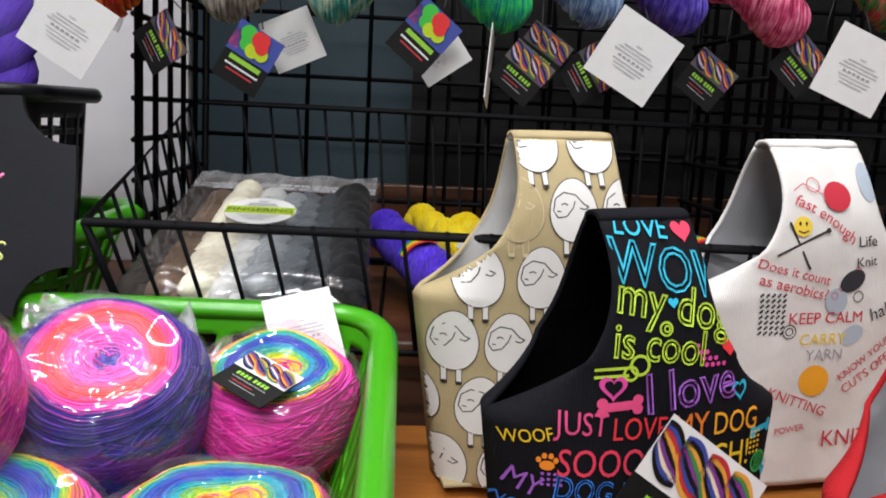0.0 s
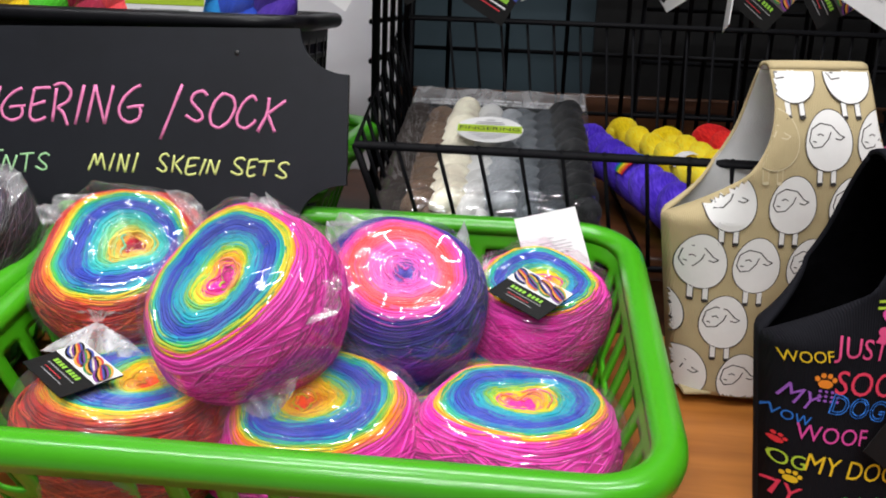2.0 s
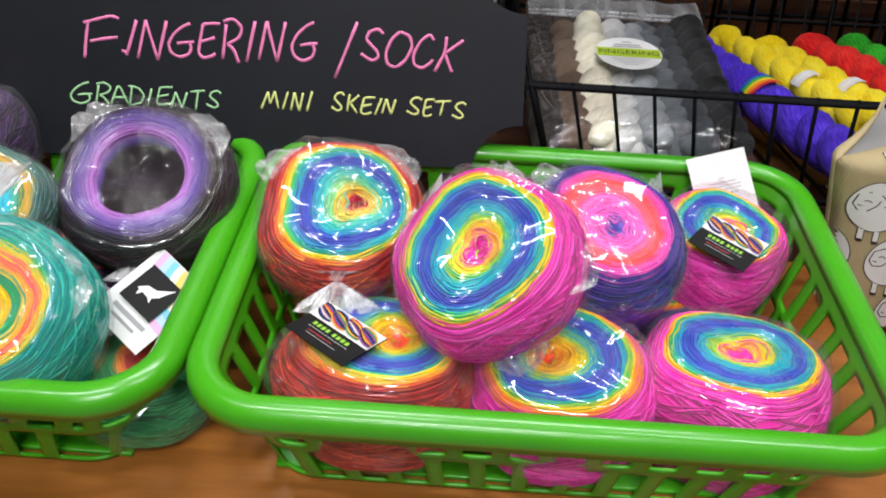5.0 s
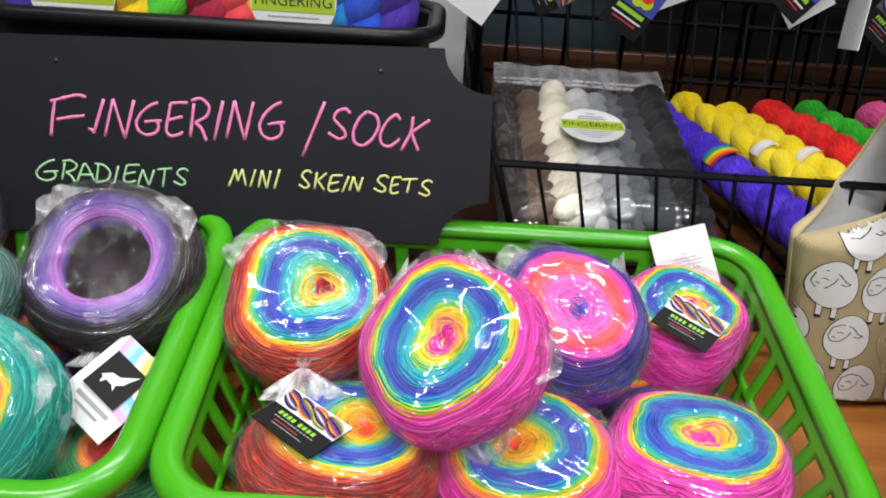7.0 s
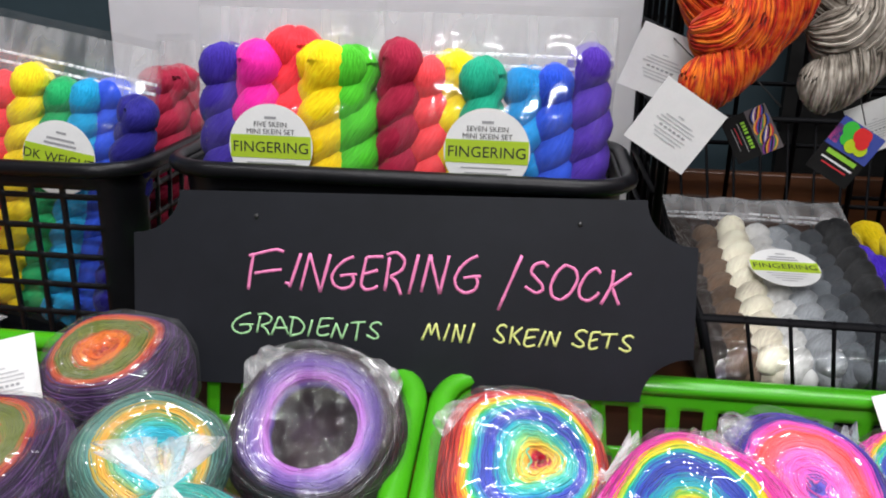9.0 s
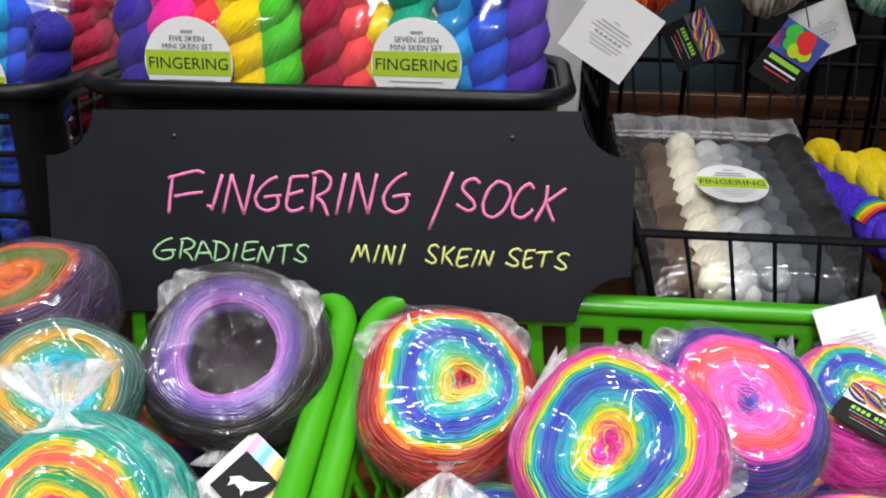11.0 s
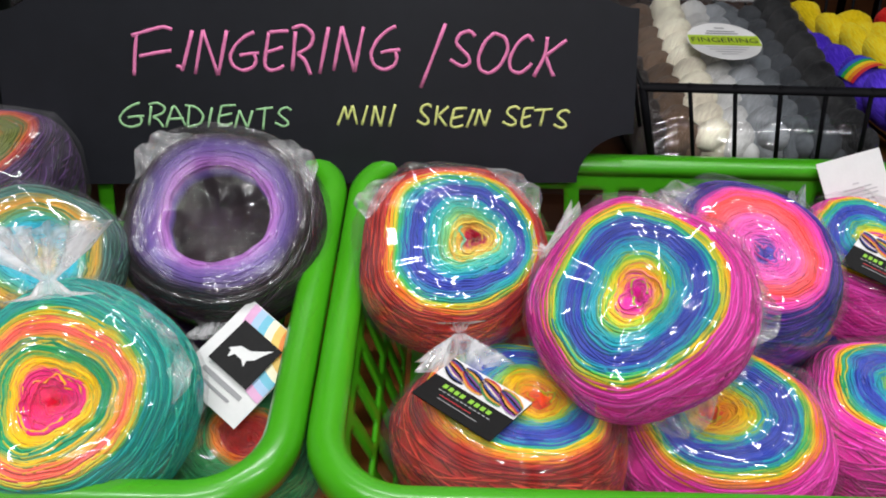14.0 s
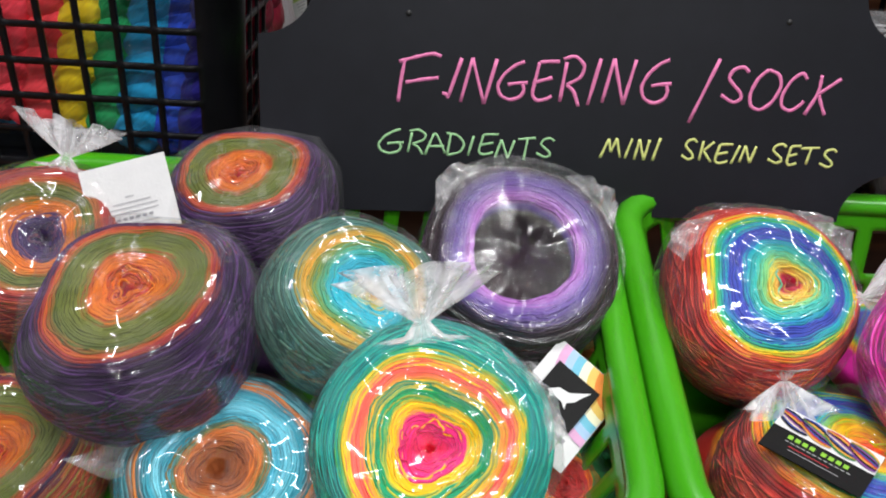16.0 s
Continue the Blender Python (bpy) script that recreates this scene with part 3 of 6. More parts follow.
def cake(at, normal, R, H, stops, side, spin=0.0, hole=0.04, dip=0.008, lump=0.05, seed=0, label="", tie=None, flaps=(), fat=0.12, wrap=True, shift=(0.12, -0.08), taper=0.06, square=(2.35, None), crush=0.15, **more):
    """A wound cake of yarn in clear film; at: the middle of its face."""
    c = thing("yarn_cake", label, "yarn cake", axis_pose(at, normal, spin), "wrapped yarn cakes")
    sl = to_local(c, (shift[0], 0.0, shift[1]))
    size = math.hypot(*shift)
    if square[1] is not None:  # a way in which one rounded corner points
        cn = to_local(c, square[1])
        square = (square[0], math.atan2(cn.y, cn.x))
    form = CakeForm(R, H, seed, hole, dip, lump, fat, taper, (sl.x * size, sl.y * size), square, crush)
    mat = cake_mat("wound_yarn", stops, side)
    n = 96
    w = np.linspace(0, 2 * np.pi, n, endpoint=False)
    ks, ss = np.linspace(0, 1, 30), np.linspace(0.04, 1, 20)
    rows = [form.face(k, w) for k in ks] + [form.side(s, w) for s in ss]
    u = list(ks * 0.5) + list(0.51 + 0.45 * ss)
    well, mid = rows[0].copy(), rows[0].mean(axis=0)
    well[:, 2] -= 0.035 if hole > 0.3 else 0.012
    plug, foot = well * 0.02 + (mid + np.array([0, 0, -0.036 if hole > 0.3 else -0.012])) * 0.98, rows[-1].copy()
    foot[:, :2] *= 0.03
    rows, u = [plug, well] + rows + [foot], ([0.8, 0.8] if hole > 0.3 else [0.0, 0.0]) + u + [0.97]
    V = np.concatenate(rows)
    V[:, :2] *= 0.997
    uv = np.stack([np.repeat(u, n), np.full(len(V), 0.5)], -1)
    part("wound_yarn", quad_mesh("wound_yarn", V, grid_faces(len(rows), n), mat, uv), None, c)
    if wrap:
        yarn_windings(c, form, mat, seed, **more)
        film_shell(c, form, seed, hole > 0.3)
        for i, (way, half, length, drop) in enumerate(flaps):
            film_flap(c, form, seed + 7 * i, way, half, length, drop)
        for way, zz, size in tie or ():
            loc = to_local(c, way)
            gather(c, R, H, seed, math.degrees(math.atan2(loc.y, loc.x)), zz, math.degrees(math.asin(max(-0.9, min(0.9, loc.z)))), size)
    return c


def gather(c, R, H, seed, ang, z, out, size):
    """The tied neck of the film and its frilled tail. ang, z: where on the side; out: its slant."""
    rng = random.Random(seed + 77)
    w = radians(ang)
    base = Vector((math.cos(w) * R * 0.93, math.sin(w) * R * 0.93, z))
    ax = Vector((math.cos(w) * math.cos(radians(out)), math.sin(w) * math.cos(radians(out)), math.sin(radians(out))))
    s1 = ax.cross(Vector((0, 0, 1))).normalized()
    s2 = ax.cross(s1)
    V, F = [], []
    n, rows = 120, 16
    ph = [rng.uniform(0, 6.28) for _ in range(4)]
    for j in range(rows):
        f = j / (rows - 1)
        rad = size * (0.34 if f < 0.01 else 0.0) + size * (abs(f - 0.28) ** 0.8) * (0.62 if f < 0.28 else 1.15) + size * 0.10
        for k in range(n):
            a = 2 * math.pi * k / n
            pl = 1 + 0.30 * math.sin(13 * a + ph[0] + f * 2.5) * min(1, abs(f - 0.28) * 3) + 0.34 * math.sin(3 * a + ph[1]) * f + 0.12 * math.sin(23 * a + ph[2] + 4 * f)
            al = size * (1.2 * f - 0.35) * (1 + 0.15 * math.sin(5 * a + ph[3]) * f)
            p = base + ax * al + (s1 * math.cos(a) + s2 * 0.7 * math.sin(a)) * rad * pl
            V.append(p)
    for j in range(rows - 1):
        for k in range(n):
            a, b = j * n + k, j * n + (k + 1) % n
            F.append((a, b, b + n, a + n))
    g = part("gathered_tail", mesh_of("gathered_tail", V, F, [FILM_KNOT]), None, c, "twisted tail of clear film")
    g.visible_shadow = False


PINK, YEL, GRN, TEAL, BLUE, VIO = lin("f02aa8"), lin("ffd500"), lin("35b84a"), lin("12a6b8"), lin("3148b4"), lin("4a2f9a")
ORG, RED, CRM, MAG, CORAL = lin("ff8a1c"), lin("cf2f2c"), lin("b01838"), lin("ee2bb0"), lin("ff5a5e")
SIDE_MAG = (lin("c01587"), lin("e826a6"), lin("f04bc0"))
SIDE_RED = (lin("8e1418"), lin("b3261f"), lin("cf4430"))
SIDE_PUR = (lin("1e1858"), lin("30257e"), lin("503098"))
SIDE_DUSK = (lin("22122e"), lin("381f48"), lin("55346a"))
RAINBOW = [(0.0, PINK), (0.11, PINK), (0.17, lin("ffb030")), (0.24, YEL), (0.33, lin("7ac840")), (0.41, TEAL), (0.50, TEAL), (0.57, BLUE), (0.72, BLUE), (0.80, TEAL), (0.86, GRN), (0.91, YEL), (0.95, ORG), (0.985, MAG)]
RAIN_RED = [(0.0, CRM), (0.08, CRM), (0.12, lin("e8a040")), (0.21, lin("e8cc4a")), (0.29, lin("8ad080")), (0.40, lin("3cc0b0")), (0.51, TEAL), (0.58, BLUE), (0.72, BLUE), (0.79, TEAL), (0.85, GRN), (0.90, YEL), (0.95, ORG), (0.99, RED)]
RAIN_OR = [(0.0, lin("ff5a30")), (0.09, lin("ff6a30")), (0.15, lin("ffa820")), (0.29, YEL), (0.38, lin("8fc83a")), (0.47, TEAL), (0.56, BLUE), (0.73, BLUE), (0.80, TEAL), (0.86, GRN), (0.91, YEL), (0.96, ORG)]
SUNSET = [(0.0, lin("5a5ab8")), (0.12, lin("7a62c0")), (0.18, lin("f060c0")), (0.42, lin("f86ac0")), (0.50, lin("ff6a80")), (0.68, lin("ff5550")), (0.78, lin("ff50a0")), (0.84, lin("f048b8")), (0.89, lin("3a2890")), (1.0, lin("2a2078"))]
LILAC = [(0.0, lin("8a549c")), (0.12, lin("b878c8")), (0.28, lin("8c68b0")), (0.50, lin("664e96")), (0.72, lin("4e3c74")), (0.88, lin("3a2a46")), (1.0, lin("2a1e24"))]
TURQ = [(0.0, lin("e8c040")), (0.14, lin("d8c850")), (0.22, lin("38b8c8")), (0.45, lin("28b4cc")), (0.58, lin("48a888")), (0.68, lin("7a9438")), (0.78, lin("e8a830")), (0.86, lin("b09c40")), (0.93, lin("4c8078"))]
NEON = [(0.0, lin("f02a50")), (0.26, lin("ff2a90")), (0.32, lin("ffc400")), (0.42, YEL), (0.48, lin("22b060")), (0.56, lin("20a078")), (0.62, YEL), (0.70, lin("ff6a58")), (0.78, lin("ff7060")), (0.84, YEL), (0.90, lin("30b468")), (0.96, lin("18a09c"))]
EMBER = [(0.0, lin("b01830")), (0.14, lin("d06018")), (0.34, lin("dc7a20")), (0.42, lin("b84a22")), (0.48, lin("747a30")), (0.76, lin("5e6a2c")), (0.84, lin("c05a28")), (0.90, lin("a43636")), (0.955, lin("44264a"))]
DUSKY = [(0.0, lin("2e2040")), (0.28, lin("4a3468")), (0.36, lin("d87420")), (0.50, lin("dc7a20")), (0.60, lin("5e6a2c")), (0.76, lin("6a7030")), (0.85, lin("c85a28")), (0.94, lin("a43636"))]
RUST = [(0.0, lin("8a4a24")), (0.22, lin("a85a2a")), (0.34, lin("e08038")), (0.42, lin("6a7a48")), (0.52, lin("30a8c0")), (0.66, lin("80d8e8")), (0.78, lin("30a4b8")), (0.88, lin("4890a0")), (0.95, lin("e88a38"))]

L_R = "rainbow-ringed yarn cake with %s sides in crinkled clear film"
CAKES = [
    # at, normal, R, H, stops, side, spin, extra
    ((-0.386, 0.437, 0.937), (0.0, 0.0, 1), 0.069, 0.075, RAIN_OR, SIDE_RED, 20, dict(shift=(0.25, 0.0), label=L_R % "brick-red")),
    ((-0.263, 0.431, 0.933), (-0.08, -0.22, 0.97), 0.065, 0.075, RAIN_OR, SIDE_MAG, 90, dict(shift=(-0.15, 0.05), label=L_R % "magenta")),
    ((-0.137, 0.455, 0.933), (0.0, -0.02, 1), 0.068, 0.085, RAINBOW, SIDE_MAG, 200, dict(shift=(0.05, 0.02), label=L_R % "magenta")),
    ((-0.125, 0.575, 0.975), (0.02, -0.30, 0.95), 0.055, 0.075, RAINBOW, SIDE_MAG, 10, dict(label=L_R % "magenta", tie=(((-0.9, -0.2, 0.5), 0.002, 0.026),))),
    ((-0.226, 0.524, 0.992), (0.06, -0.48, 0.87), 0.065, 0.085, SUNSET, SIDE_PUR, 40, dict(shift=(0.10, -0.10), label="coral and pink yarn cake with purple sides in clear film", dip=0.004, hole=0.04, crush=0.12, flaps=(((-0.7, 0.5, 0.5), 0.022, 0.020, -0.006),))),
    ((-0.424, 0.505, 1.003), (0.05, -0.62, 0.78), 0.063, 0.075, RAIN_RED, SIDE_RED, 150, dict(shift=(0.22, 0.10), taper=0.12, square=(2.7, (0.7, 0.4, 0.55)), crush=0.28, label=L_R % "red", tie=(((0.05, -0.45, -0.75), -0.012, 0.022), ((0.9, -0.2, 0.15), -0.004, 0.022)),
                                                                                                           flaps=(((0.75, 0.5, 0.6), 0.024, 0.014, -0.003), ((-0.85, 0.35, 0.5), 0.022, 0.016, -0.004)))),
    ((-0.325, 0.437, 1.008), (-0.33, -0.60, 0.73), 0.067, 0.086, RAINBOW, SIDE_MAG, 60, dict(shift=(0.04, -0.02), square=(2.9, (0.0, 0.6, 0.8)), crush=0.24, label=L_R % "magenta", lump=0.06, taper=0.22,
                                                                                             flaps=(((0.9, -0.25, 0.1), 0.026, 0.022, -0.022), ((0.45, -0.5, -0.75), 0.026, 0.026, -0.050), ((0.3, 0.6, 0.7), 0.018, 0.012, -0.004)))),
    ((-0.578, 0.526, 1.008), (0.03, -0.66, 0.75), 0.066, 0.080, LILAC, (lin("1c1416"), lin("2a1e22"), lin("443040")), 0, dict(shift=(0, 0), crush=0.1, square=(2.4, (0.7, 0.4, 0.55)), label="lilac-ringed dark brown yarn cake in clear film", hole=0.56, dip=0.004, tie=(((0.05, -0.6, -0.8), -0.03, 0.016),),
                                                                                                                     flaps=(((-0.75, 0.5, 0.55), 0.024, 0.018, -0.004), ((0.80, 0.45, 0.5), 0.024, 0.018, -0.004)))),
    ((-0.674, 0.470, 1.004), (0.34, -0.58, 0.74), 0.053, 0.080, TURQ, (lin("33584f"), lin("47776c"), lin("5d8a78")), 80, dict(shift=(0.18, 0.0), label="turquoise and gold yarn cake with grey-green sides")),
    ((-0.631, 0.377, 0.976), (-0.02, -0.70, 0.71), 0.063, 0.085, NEON, (lin("0c8a86"), lin("14a49a"), lin("30b8a0")), 120, dict(shift=(0.0, -0.12), crush=0.25, label="neon pink, yellow and green yarn cake in clear film", tie=(((-0.12, 0.45, 0.85), 0.006, 0.030),),
                                                                                                                       flaps=(((0.9, 0.3, 0.3), 0.030, 0.016, -0.012),))),
    ((-0.772, 0.600, 1.020), (-0.08, -0.28, 0.95), 0.060, 0.085, EMBER, SIDE_DUSK, 30, dict(shift=(-0.1, 0.0), label="orange-faced yarn cake with dark purple sides")),
    ((-0.805, 0.452, 1.008), (-0.05, -0.36, 0.93), 0.066, 0.085, EMBER, SIDE_DUSK, 110, dict(shift=(-0.05, 0.1), square=(2.7, None), crush=0.28, loose=16, label="orange and olive yarn cake with plum sides", flaps=(((0.35, -0.7, -0.6), 0.060, 0.022, -0.070),))),
    ((-0.745, 0.405, 0.925), (-0.05, -0.45, 0.89), 0.062, 0.070, RUST, (lin("1c7c8c"), lin("3498a8"), lin("78c4d0")), 10, dict(shift=(-0.1, 0.0), label="rust and turquoise yarn cake in clear film", hole=0.1)),
    ((-0.895, 0.535, 1.000), (0.15, -0.5, 0.85), 0.060, 0.080, DUSKY, (lin("6a1c24"), lin("8e2a28"), lin("b04a30")), 200, dict(label="orange and purple yarn cake in clear film", crush=0.3, tie=(((0.2, 0.4, 0.9), 0.004, 0.026),))),
    ((-0.885, 0.415, 0.920), (0.1, -0.3, 0.95), 0.062, 0.070, EMBER, (lin("b04a3a"), lin("d0663c"), lin("8a8a40")), 70, dict(label="coral and orange yarn cake in clear film")),
    ((-0.553, 0.436, 0.900), (0.1, -0.25, 0.96), 0.050, 0.045, [(0, RED), (0.3, RED), (0.42, ORG), (0.55, lin("2f9a50")), (1, lin("1c7a48"))], (lin("0f6a3a"), lin("1c8a48"), lin("3aa860")), 0, dict(label="green yarn cake with a red middle")),
]
for bx in (RB, LBK):  # the lower layer of cakes
    for i, (dx, dv) in enumerate(((-0.14, -0.055), (-0.035, -0.055), (0.075, -0.055), (-0.13, 0.065), (-0.02, 0.065), (0.10, 0.065))):
        low = TAB @ Vector((bx[0] + dx, bx[1] + dv, 0.050))
        rd = bx is RB
        CAKES.append((tuple(low), (0, -0.18, 0.98), 0.050, 0.040, RAIN_OR if rd else EMBER, (SIDE_RED, SIDE_MAG, SIDE_PUR)[i % 3] if rd else SIDE_DUSK, 30 * i,
                      dict(label="yarn cake lying in the lower layer of a basket", wrap=False)))
for i, (at, nor, R, H, stops, side, spin, extra) in enumerate(CAKES):
    cake(at, nor, R, H, stops, side, spin, seed=i + 3, **extra)

# ---- chalkboard sign ----
GLYPHS = {}


def glyph(ch, text):
    GLYPHS[ch] = [[tuple(float(v) / 100 for v in p.split(",")) for p in s.split()] for s in text.split("|")]


# handwritten capitals, each within a box of 100 by 100
glyph("F", "4,0 10,45 19,88|6,82 45,92 80,100 100,94|20,40 60,47 94,51")
glyph("I", "100,100 30,2|0,14 22,12 34,2")
glyph("i", "90,100 10,0")
glyph("N", "6,3 34,98|34,98 66,0|66,0 96,97")
glyph("G", "88,98 60,90 25,68 2,38 12,12 45,0 80,10 90,28 84,42|36,40 62,44 100,46")
glyph("E", "26,94 12,50 2,14 22,0 60,6 76,14|26,94 60,97 100,97|14,46 45,52 76,58")
glyph("R", "27,86 7,8|14,92 60,100 100,80 85,56 30,42|30,42 60,30 80,0")
glyph("/", "0,0 100,100")
glyph("S", "100,84 80,100 40,92 22,68 45,50 75,30 80,12 50,0 0,22")
glyph("O", "55,100 25,80 4,40 10,10 40,0 75,20 100,60 90,90 55,100")
glyph("C", "100,82 82,100 40,80 8,40 12,10 50,0 90,20 96,28")
glyph("K", "40,100 36,55 0,0|100,92 34,52|34,58 46,30 62,0")
glyph("k", "25,98 5,6|100,95 30,52|30,52 85,0")
glyph("A", "0,0 40,98|40,98 55,100 95,8|20,40 90,42")
glyph("D", "25,100 5,0|0,98 60,92 100,55 80,15 8,0")
glyph("T", "55,98 35,0|0,90 100,98")
glyph("M", "0,0 40,96|40,96 52,30|52,30 80,100|80,100 100,4")


def chalk(name, text, mat, parent, rad=0.0016):
    """Hand-drawn marker strokes, one word; text: letter, left, right, foot and top in mm on the board."""
    word = part(name, mesh_of(name, [(0, 0.002, 0.02), (0.001, 0.002, 0.02), (0, 0.002, 0.021)], [(0, 1, 2)], [CHALK_BOARD]), None, parent)
    rng = random.Random(len(text) * 7)
    for item in text.split("|"):
        c, x0, x1, z0, z1 = [float(v) / 1000 if i else v for i, v in enumerate(item.split())]
        lines = []
        for s in GLYPHS[c]:
            P = [Vector((x0 + px * (x1 - x0), -0.0004, z0 + pz * (z1 - z0))) for px, pz in s]
            Q = []
            for a, b in zip(P, P[1:]):
                for k in range(5):
                    Q.append(a.lerp(b, k / 5))
            Q.append(P[-1])
            for _ in range(3 if len(P) > 2 else 0):
                Q = [Q[0]] + [(Q[i - 1] + Q[i] * 2 + Q[i + 1]) / 4 for i in range(1, len(Q) - 1)] + [Q[-1]]
            lines.append((Q, [rad * rng.uniform(0.82, 1.15) for _ in Q]))
        V, F, U = merged([tube(q, r, 6) for q, r in lines])
        V = [Vector((v[0], v[1] * 0.15, v[2])) for v in V]
        part("chalk_letter", mesh_of("chalk_letter", V, F, [mat]), None, word)


PINK_CHALK = plain("pink_chalk", lin("f085b8"), 0.8, grain=300, vary=0.12, relief=0)
GREEN_CHALK = plain("green_chalk", lin("a8dca0"), 0.8, grain=300, vary=0.12, relief=0)
YELLOW_CHALK = plain("yellow_chalk", lin("dfe58a"), 0.8, grain=300, vary=0.12, relief=0)


def plaque(w, h, r, t):
    """Board with scooped corners, in x-z, front at y = 0."""
    pts = []
    for cx, cz, a0 in ((w / 2, 0, 180), (w / 2, h, 270), (-w / 2, h, 0), (-w / 2, 0, 90)):
        for i in range(11):
            a = radians(a0 - 90 * i / 10)
            pts.append((cx + r * math.cos(a), cz + r * 0.9 * math.sin(a)))
    n = len(pts)
    V = [(x, 0, z) for x, z in pts] + [(x, t, z) for x, z in pts]
    F = [tuple(range(n)), tuple(range(2 * n - 1, n - 1, -1))]
    F += [(i, i + n, (i + 1) % n + n, (i + 1) % n) for i in range(n)]
    return mesh_of("board", V, F, [CHALK_BOARD], False)


sign = thing("chalkboard_sign", "black chalkboard sign with scooped corners and pastel lettering", "sign", pose(-0.528, 0.641, 0.978, -13, -1.7, 0))
part("board", plaque(0.482, 0.168, 0.042, 0.006), None, sign)
for hx in (-0.1306, 0.145):
    part("nail_hole", mesh_of("nail_hole", *tube([(hx, -0.0006, 0.147), (hx, 0.002, 0.147)], 0.0022, 10)[:2], [DARK_PRINT]), None, sign)
chalk("word_fingering", "F -139 -106 83 119|I -105 -91 86 116|N -93 -64 83 117|G -65 -42 86 115|E -39 -19 86 116|R -19 0 83 120|i 2 12 84 118|N 12 38 85 119|G 41 64 86 119", PINK_CHALK, sign, 0.0015)
chalk("word_sock", "/ 79 98 73 120|S 101 120 88 115|O 121 145 83 113|C 144 163 83 112|K 164 188 81 110", PINK_CHALK, sign, 0.0015)
chalk("word_gradients", "G -153 -133 44 63|R -131 -116 44 63|A -117 -101 44 60|D -101 -87 44 61|i -85 -80 44 59|E -77 -62 45 61|N -65 -49 43 57|T -47 -34 42 59|S -33 -20 44 59", GREEN_CHALK, sign, 0.0010)
chalk("word_mini", "M 15 30 45 60|i 33 39 45 60|N 40 52 44 60|i 54 60 44 61", YELLOW_CHALK, sign, 0.0011)
chalk("word_skein", "S 76 87 45 61|k 89 100 44 60|E 101 114 43 58|i 113 120 43 57|N 119 132 44 57", YELLOW_CHALK, sign, 0.0011)
chalk("word_sets", "S 141 154 44 59|E 155 165 43 58|T 165 179 44 57|S 180 192 42 56", YELLOW_CHALK, sign, 0.0011)


# ---- black mesh baskets ----
def black_basket(m, w, d, h, label):
    b = thing("storage_basket", label, "basket", m, "black mesh baskets")
    step = 0.0052
    out = resample(round_rect(w - 0.016, d - 0.016, 0.04, 8), step)
    n, rows = len(out), int(round(h / step))
    V, F = [], []
    for j in range(rows + 1):
        k = 1 - j / rows
        for x, y in out:
            V.append((x * (1 - 0.05 * k), y * (1 - 0.14 * k), h * j / rows))
    for j in range(rows):
        for i in range(n):
            x, y = out[i]
            corner = abs(x) > w / 2 - 0.040 and abs(y) > d / 2 - 0.05
            hole = 2 <= j < rows - 4 and not corner and (j - 2) % 6 != 5 and i % 6 != 5
            if not hole:
                a, c = j * n + i, j * n + (i + 1) % n
                F.append((a, c, c + n, a + n))
    wl = part("mesh_wall", mesh_of("mesh_wall", V, F, [BLACK_PLASTIC]), None, b)
    so = wl.modifiers.new("thick", "SOLIDIFY")
    so.thickness, so.offset = 0.003, 0
    part("base", box(w * 0.91, d * 0.80, 0.004, 0.001, (0, 0, 0.002)), BLACK_PLASTIC, b)
    rim = [(x, y, h) for x, y in resample(round_rect(w, d, 0.046, 10), 0.01)]
    part("rim", mesh_of("rim", *tube(rim, 0.0075, 10, True)[:2], [BLACK_PLASTIC]), None, b)
    return b


LAB_BB = "black plastic mesh basket holding bagged mini skeins"
black_basket(pose(-0.550, 0.800, 0.954), 0.415, 0.20, 0.196, LAB_BB)
black_basket(pose(-1.010, 0.850, 0.949), 0.430, 0.27, 0.190, LAB_BB)


# ---- skeins ----
def twisted(length, rad, turns, seed=0, head=0.13, ply=0.36):
    """Two fat strands wound round one another, with a round looped head at the top and a pinched foot."""
    rng = random.Random(seed)
    pieces = []
    n = 60
    for ph in (0, math.pi):
        P, Rr = [], []
        for i in range(n + 1):
            f = i / n
            h = max(0.0, (f - 1 + head) / head)
            a = ph + 2 * math.pi * turns * min(f, 1 - head * 0.6)
            neck = 1 - 0.25 * math.exp(-((f - 1 + head) / 0.025) ** 2)
            off = rad * ply * neck * (1 - 0.55 * h)
            dome = math.sqrt(max(0.02, 1 - max(0.0, (h - 0.45) / 0.55) ** 2)) if h > 0.45 else 1
            foot = min(1.0, 0.6 + f * 9)
            P.append((off * math.cos(a), off * math.sin(a) * 0.9, length * f))
            Rr.append(rad * (1.06 - ply) * neck * foot * (1 + 0.16 * math.sin(math.pi * min(1, h))) * dome * (1 + 0.04 * rng.uniform(-1, 1)))
        pieces.append(tube(P, Rr, 14))
    return merged(pieces)


def skein_part(name, parent, m, length, rad, turns, mat, seed=0, label="", ply=0.36):
    V, F, U = twisted(length, rad, turns, seed, 0.13, ply)
    return part(name, mesh_of(name, V, F, [mat], True, U), None, parent, label, m)


